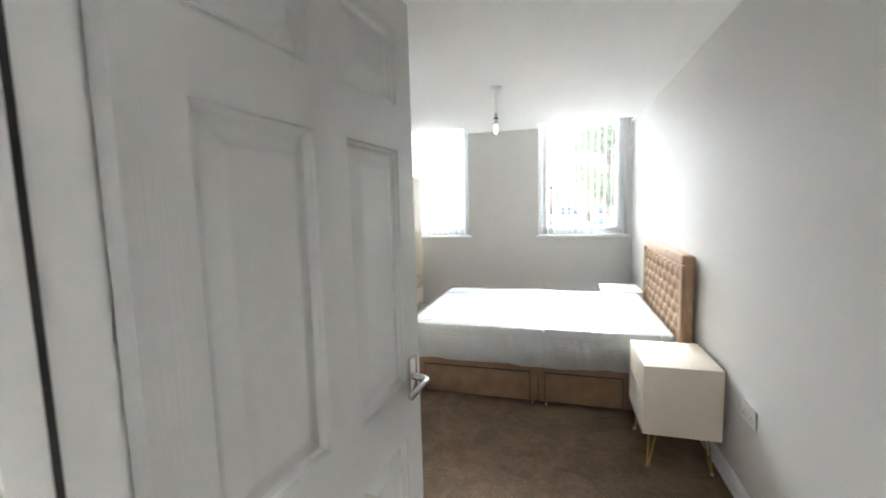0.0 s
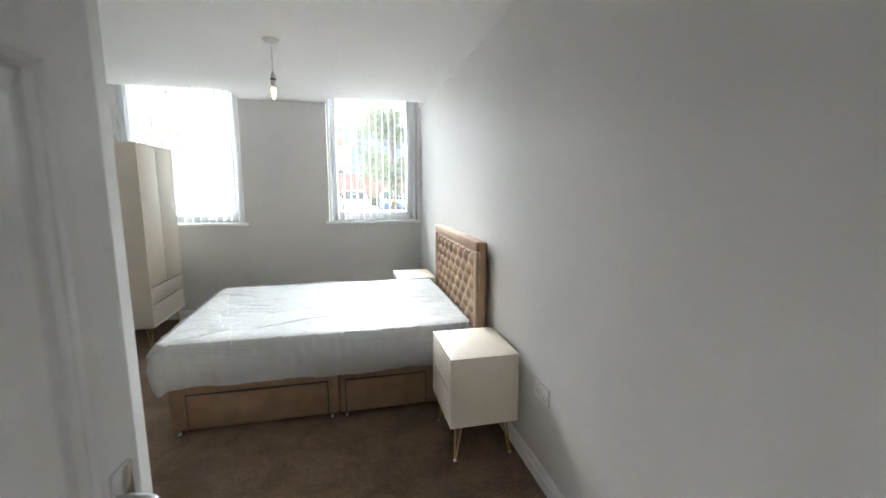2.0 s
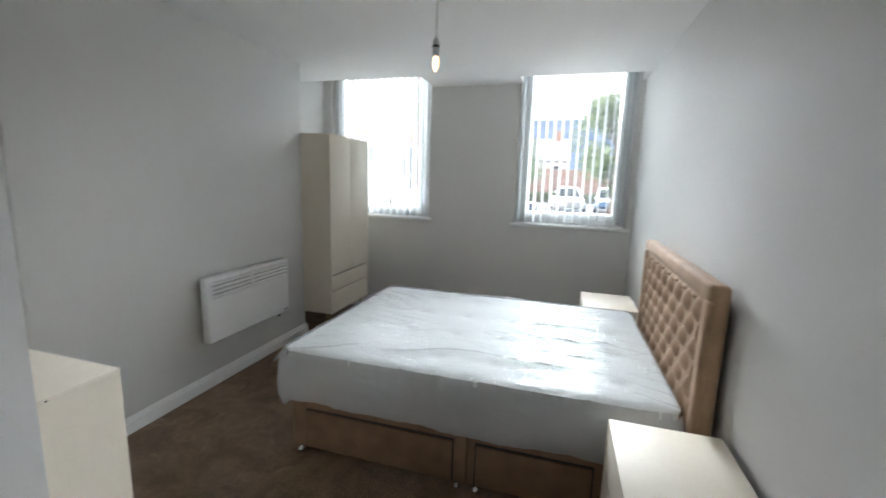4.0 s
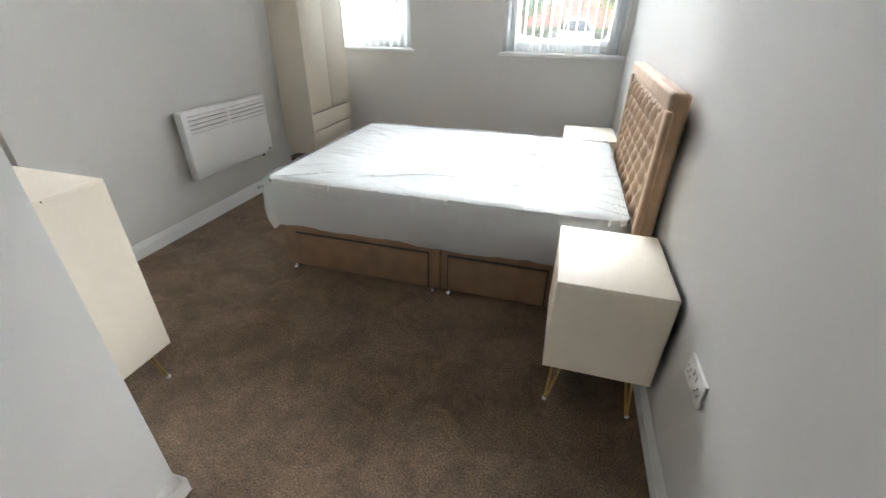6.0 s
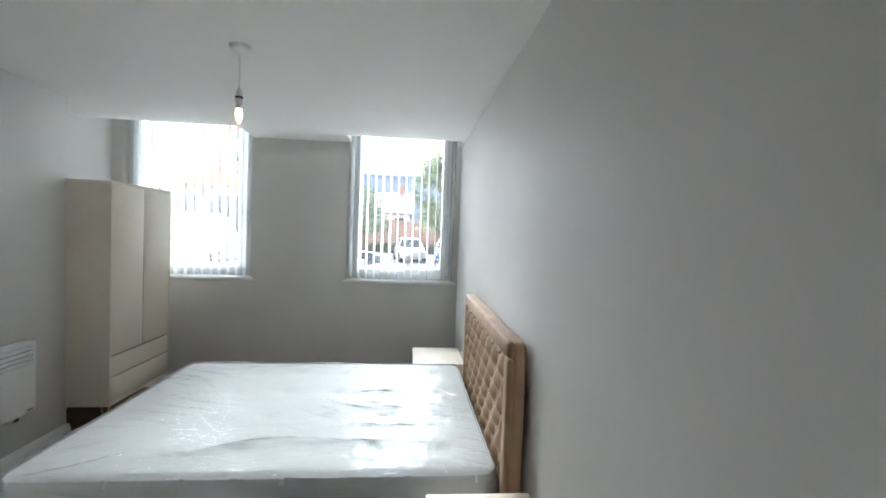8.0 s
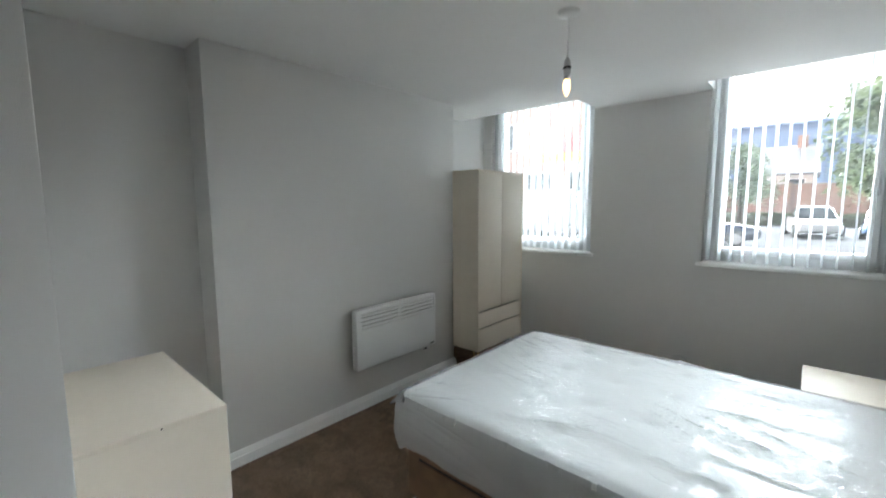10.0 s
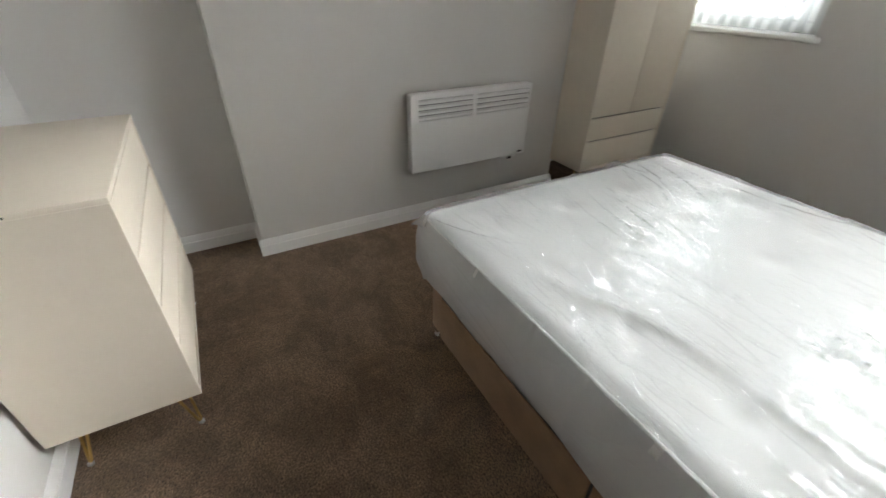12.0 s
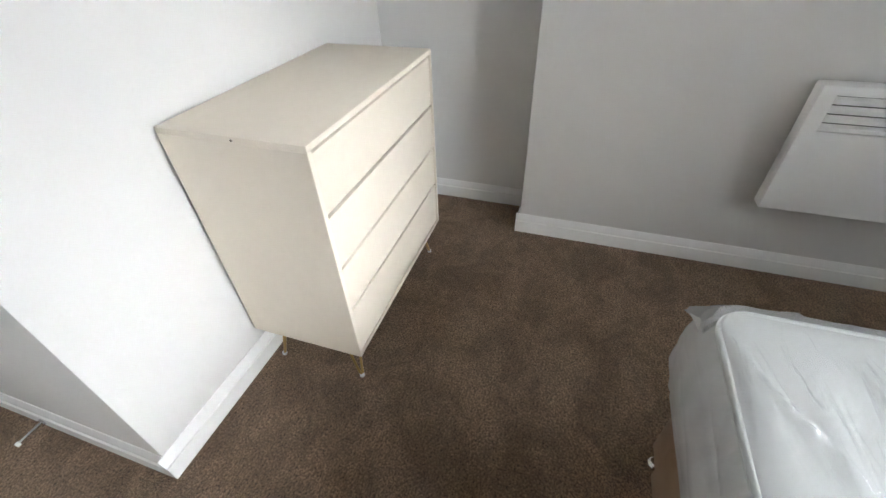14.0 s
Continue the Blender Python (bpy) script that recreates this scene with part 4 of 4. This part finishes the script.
def car(x, y, rz, paint, label, length=4.2, width=1.75, height=1.45, van=False):
    c = thing("van" if van else "car", label, "van" if van else "car", x, y, GROUND_Z, rz, "parked vehicles")
    hl, hw = length / 2, width / 2

    def loft(sections, mat, name, lab=""):
        bm = bmesh.new()
        rings = [[bm.verts.new((px, s * yy, z)) for s, yy, z in ((-1, w0, z0), (-1, w0 * 1.0, (z0 + z1) / 2), (-1, w1, z1), (1, w1, z1), (1, w0, (z0 + z1) / 2), (1, w0, z0))] for px, w0, w1, z0, z1 in sections]
        for a, b in zip(rings, rings[1:]):
            for k in range(6):
                bm.faces.new((a[k], a[(k + 1) % 6], b[(k + 1) % 6], b[k]))
        bm.faces.new(rings[0][::-1])
        bm.faces.new(rings[-1])
        bmesh.ops.bevel(bm, geom=bm.edges[:], offset=0.035, segments=2, profile=0.5, affect='EDGES')
        return part(name, bm, mat, c, lab)
    if van:
        loft([(-hl, hw * 0.94, hw * 0.9, 0.3, height), (hl * 0.45, hw, hw * 0.9, 0.25, height), (hl * 0.62, hw, hw * 0.8, 0.25, height * 0.92), (hl * 0.8, hw, hw * 0.85, 0.25, 1.12), (hl, hw * 0.9, hw * 0.85, 0.3, 0.92)], paint, "body")
        part("windscreen", box_bm(hl * 0.6, hl * 0.66, -hw * 0.72, hw * 0.72, 1.2, height * 0.86, 0.02), CAR_GLASS, c)
    else:
        loft([(-hl, hw * 0.86, hw * 0.8, 0.34, 0.78), (-hl * 0.8, hw * 0.97, hw * 0.9, 0.24, 0.92), (-hl * 0.2, hw, hw * 0.93, 0.2, 0.93), (hl * 0.35, hw, hw * 0.92, 0.2, 0.93), (hl * 0.8, hw * 0.95, hw * 0.82, 0.24, 0.8), (hl, hw * 0.8, hw * 0.72, 0.34, 0.66)], paint, "body")
        loft([(-hl * 0.82, hw * 0.84, hw * 0.7, 0.9, 0.98), (-hl * 0.55, hw * 0.88, hw * 0.7, 0.9, height - 0.05), (0.0, hw * 0.9, hw * 0.72, 0.9, height - 0.01), (hl * 0.12, hw * 0.9, hw * 0.7, 0.9, height - 0.04), (hl * 0.48, hw * 0.88, hw * 0.74, 0.9, 0.95)], CAR_GLASS, "glasshouse", "dark car windows")
        loft([(-hl * 0.54, hw * 0.66, hw * 0.6, height - 0.07, height), (0.0, hw * 0.7, hw * 0.64, height - 0.04, height + 0.03), (hl * 0.12, hw * 0.68, hw * 0.6, height - 0.06, height)], paint, "roof_panel")
    for sx in (-0.62, 0.64):
        for s in (-1, 1):
            bm = tube_bm([(sx * hl, s * (hw - 0.2), 0.31), (sx * hl, s * (hw + 0.01), 0.31)], 0.31, 24)
            wheel = part("wheel", bm, RUBBER, c, "black tyre")
            part("rim", tube_bm([(sx * hl, s * (hw + 0.005), 0.31), (sx * hl, s * (hw + 0.022), 0.31)], 0.2, 20), CHROME, wheel)
    for s in (-1, 1):
        part("headlight", box_bm(hl * 0.90, hl * 0.985, s * hw * 0.62 - 0.16, s * hw * 0.62 + 0.16, 0.58, 0.72, 0.03), CHROME, c, "clear headlight")
        part("tail_light", box_bm(-hl * 0.985, -hl * 0.93, s * hw * 0.66 - 0.12, s * hw * 0.66 + 0.12, 0.62, 0.76, 0.02), RED_SIGN, c, "red tail light")


car(-3.1, 21.0, 8, CAR_DARK, "dark blue hatchback parked in the car park", 4.3)
car(0.5, 28.5, -82, CAR_SILVER, "silver car parked nose-in on the forecourt")
car(3.1, 29.0, -95, CAR_BLUE, "blue car parked beside a leafy tree")
car(-10.2, 22.2, 3, CAR_WHITE, "pale grey panel van parked by the shop", 5.2, 2.0, 2.4, True)

cone = thing("traffic_bollard", "orange plastic bollard standing on the asphalt", "bollard", -6.9, 21.4, GROUND_Z)
part("post", lathe_bm([(0.2, 0.0), (0.2, 0.06), (0.11, 0.08), (0.09, 0.95), (0.05, 1.0)], 20), ORANGE, cone)


def tree(x, y, h, crown_r, seed, label, n=2600):
    t = thing("tree", label, "tree", x, y, GROUND_Z, 0, "trees")
    rnd = random.Random(seed)
    bm = tube_bm([(0, 0, 0), (0.05, 0.02, h * 0.25), (-0.04, 0.05, h * 0.5), (0.03, 0, h * 0.85)], [0.20, 0.15, 0.11, 0.03], 10)
    tips = []
    for k in range(14):
        a, z = rnd.uniform(0, 6.28), h * rnd.uniform(0.3, 0.8)
        r = crown_r * rnd.uniform(0.5, 0.95) * (1.1 - 0.5 * z / h)
        tip = Vector((r * math.cos(a), r * math.sin(a), z + rnd.uniform(0.2, 0.9)))
        tube_bm([(0, 0, z * 0.85), tip * 0.5 + Vector((0, 0, z * 0.45)), tip], [0.06, 0.04, 0.012], 6, bm)
        tips += [tip, tip * 0.7 + Vector((0, 0, z * 0.3))]
    tips.append(Vector((0, 0, h * 0.9)))
    part("trunk", bm, BARK, t)
    clumps = [(p + Vector((rnd.gauss(0, 0.3), rnd.gauss(0, 0.3), rnd.gauss(0, 0.3))), rnd.uniform(0.35, 0.8)) for p in tips for _ in range(2)]
    verts, faces = [], []
    for _ in range(n):
        c, r = rnd.choice(clumps)
        d = Vector((rnd.gauss(0, 1), rnd.gauss(0, 1), rnd.gauss(0, 0.8))) * r * 0.6
        p = c + d
        u = Vector((rnd.gauss(0, 1), rnd.gauss(0, 1), rnd.gauss(0, 0.6))).normalized()
        v = u.orthogonal().normalized()
        s = rnd.uniform(0.08, 0.16)
        i = len(verts)
        verts += [tuple(p - u * s), tuple(p + v * s * 0.5), tuple(p + u * s), tuple(p - v * s * 0.5)]
        faces.append((i, i + 1, i + 2, i + 3))
    me = bpy.data.meshes.new("crown")
    me.from_pydata(verts, [], faces)
    me.materials.append(LEAF)
    crown = new("crown", me)
    crown.parent = t


def hedge(x0, x1, y, h, seed, label, n=9000):
    g = thing("hedge", label, "hedge", (x0 + x1) / 2, y, GROUND_Z)
    rnd = random.Random(seed)
    half = (x1 - x0) / 2
    part("stems", box_bm(-half + 0.2, half - 0.2, -0.22, 0.22, 0, h * 0.8, 0.12), BARK, g, "dark twiggy inside")
    verts, faces = [], []
    for _ in range(n):
        x, a = rnd.uniform(-half, half), rnd.uniform(-0.2, math.pi + 0.2)
        top = h * (0.9 + 0.16 * noise.noise(Vector((x * 1.3, seed, 0))))
        p = Vector((x, 0.45 * math.cos(a) * rnd.uniform(0.8, 1.1), rnd.random() * top if abs(math.cos(a)) > 0.6 else top * rnd.uniform(0.9, 1.05)))
        p.z = max(p.z, 0.08)
        u = Vector((rnd.gauss(0, 1), rnd.gauss(0, 1), rnd.gauss(0, 0.7))).normalized()
        v = u.orthogonal().normalized()
        k = rnd.uniform(0.05, 0.1)
        i = len(verts)
        verts += [tuple(p - u * k), tuple(p + v * k * 0.5), tuple(p + u * k), tuple(p - v * k * 0.5)]
        faces.append((i, i + 1, i + 2, i + 3))
    me = bpy.data.meshes.new("leaves")
    me.from_pydata(verts, [], faces)
    me.materials.append(LEAF)
    leaves = new("leaves", me)
    leaves.parent = g


hedge(-6.0, 8.0, 39.6, 0.95, 4, "dark green hedge below the brick boundary wall")
tree(2.75, 24.5, 6.0, 2.5, 3, "leafy green tree beside the parked cars", 6500)
tree(-2.9, 33.0, 5.0, 1.7, 5, "small leafy tree in front of the brick wall", 3000)
tree(-5.2, 22.0, 8.0, 2.6, 8, "tall leafy tree near the shop building", 4500)
tree(7.5, 33.0, 6.5, 2.6, 12, "leafy green tree behind the parked cars")
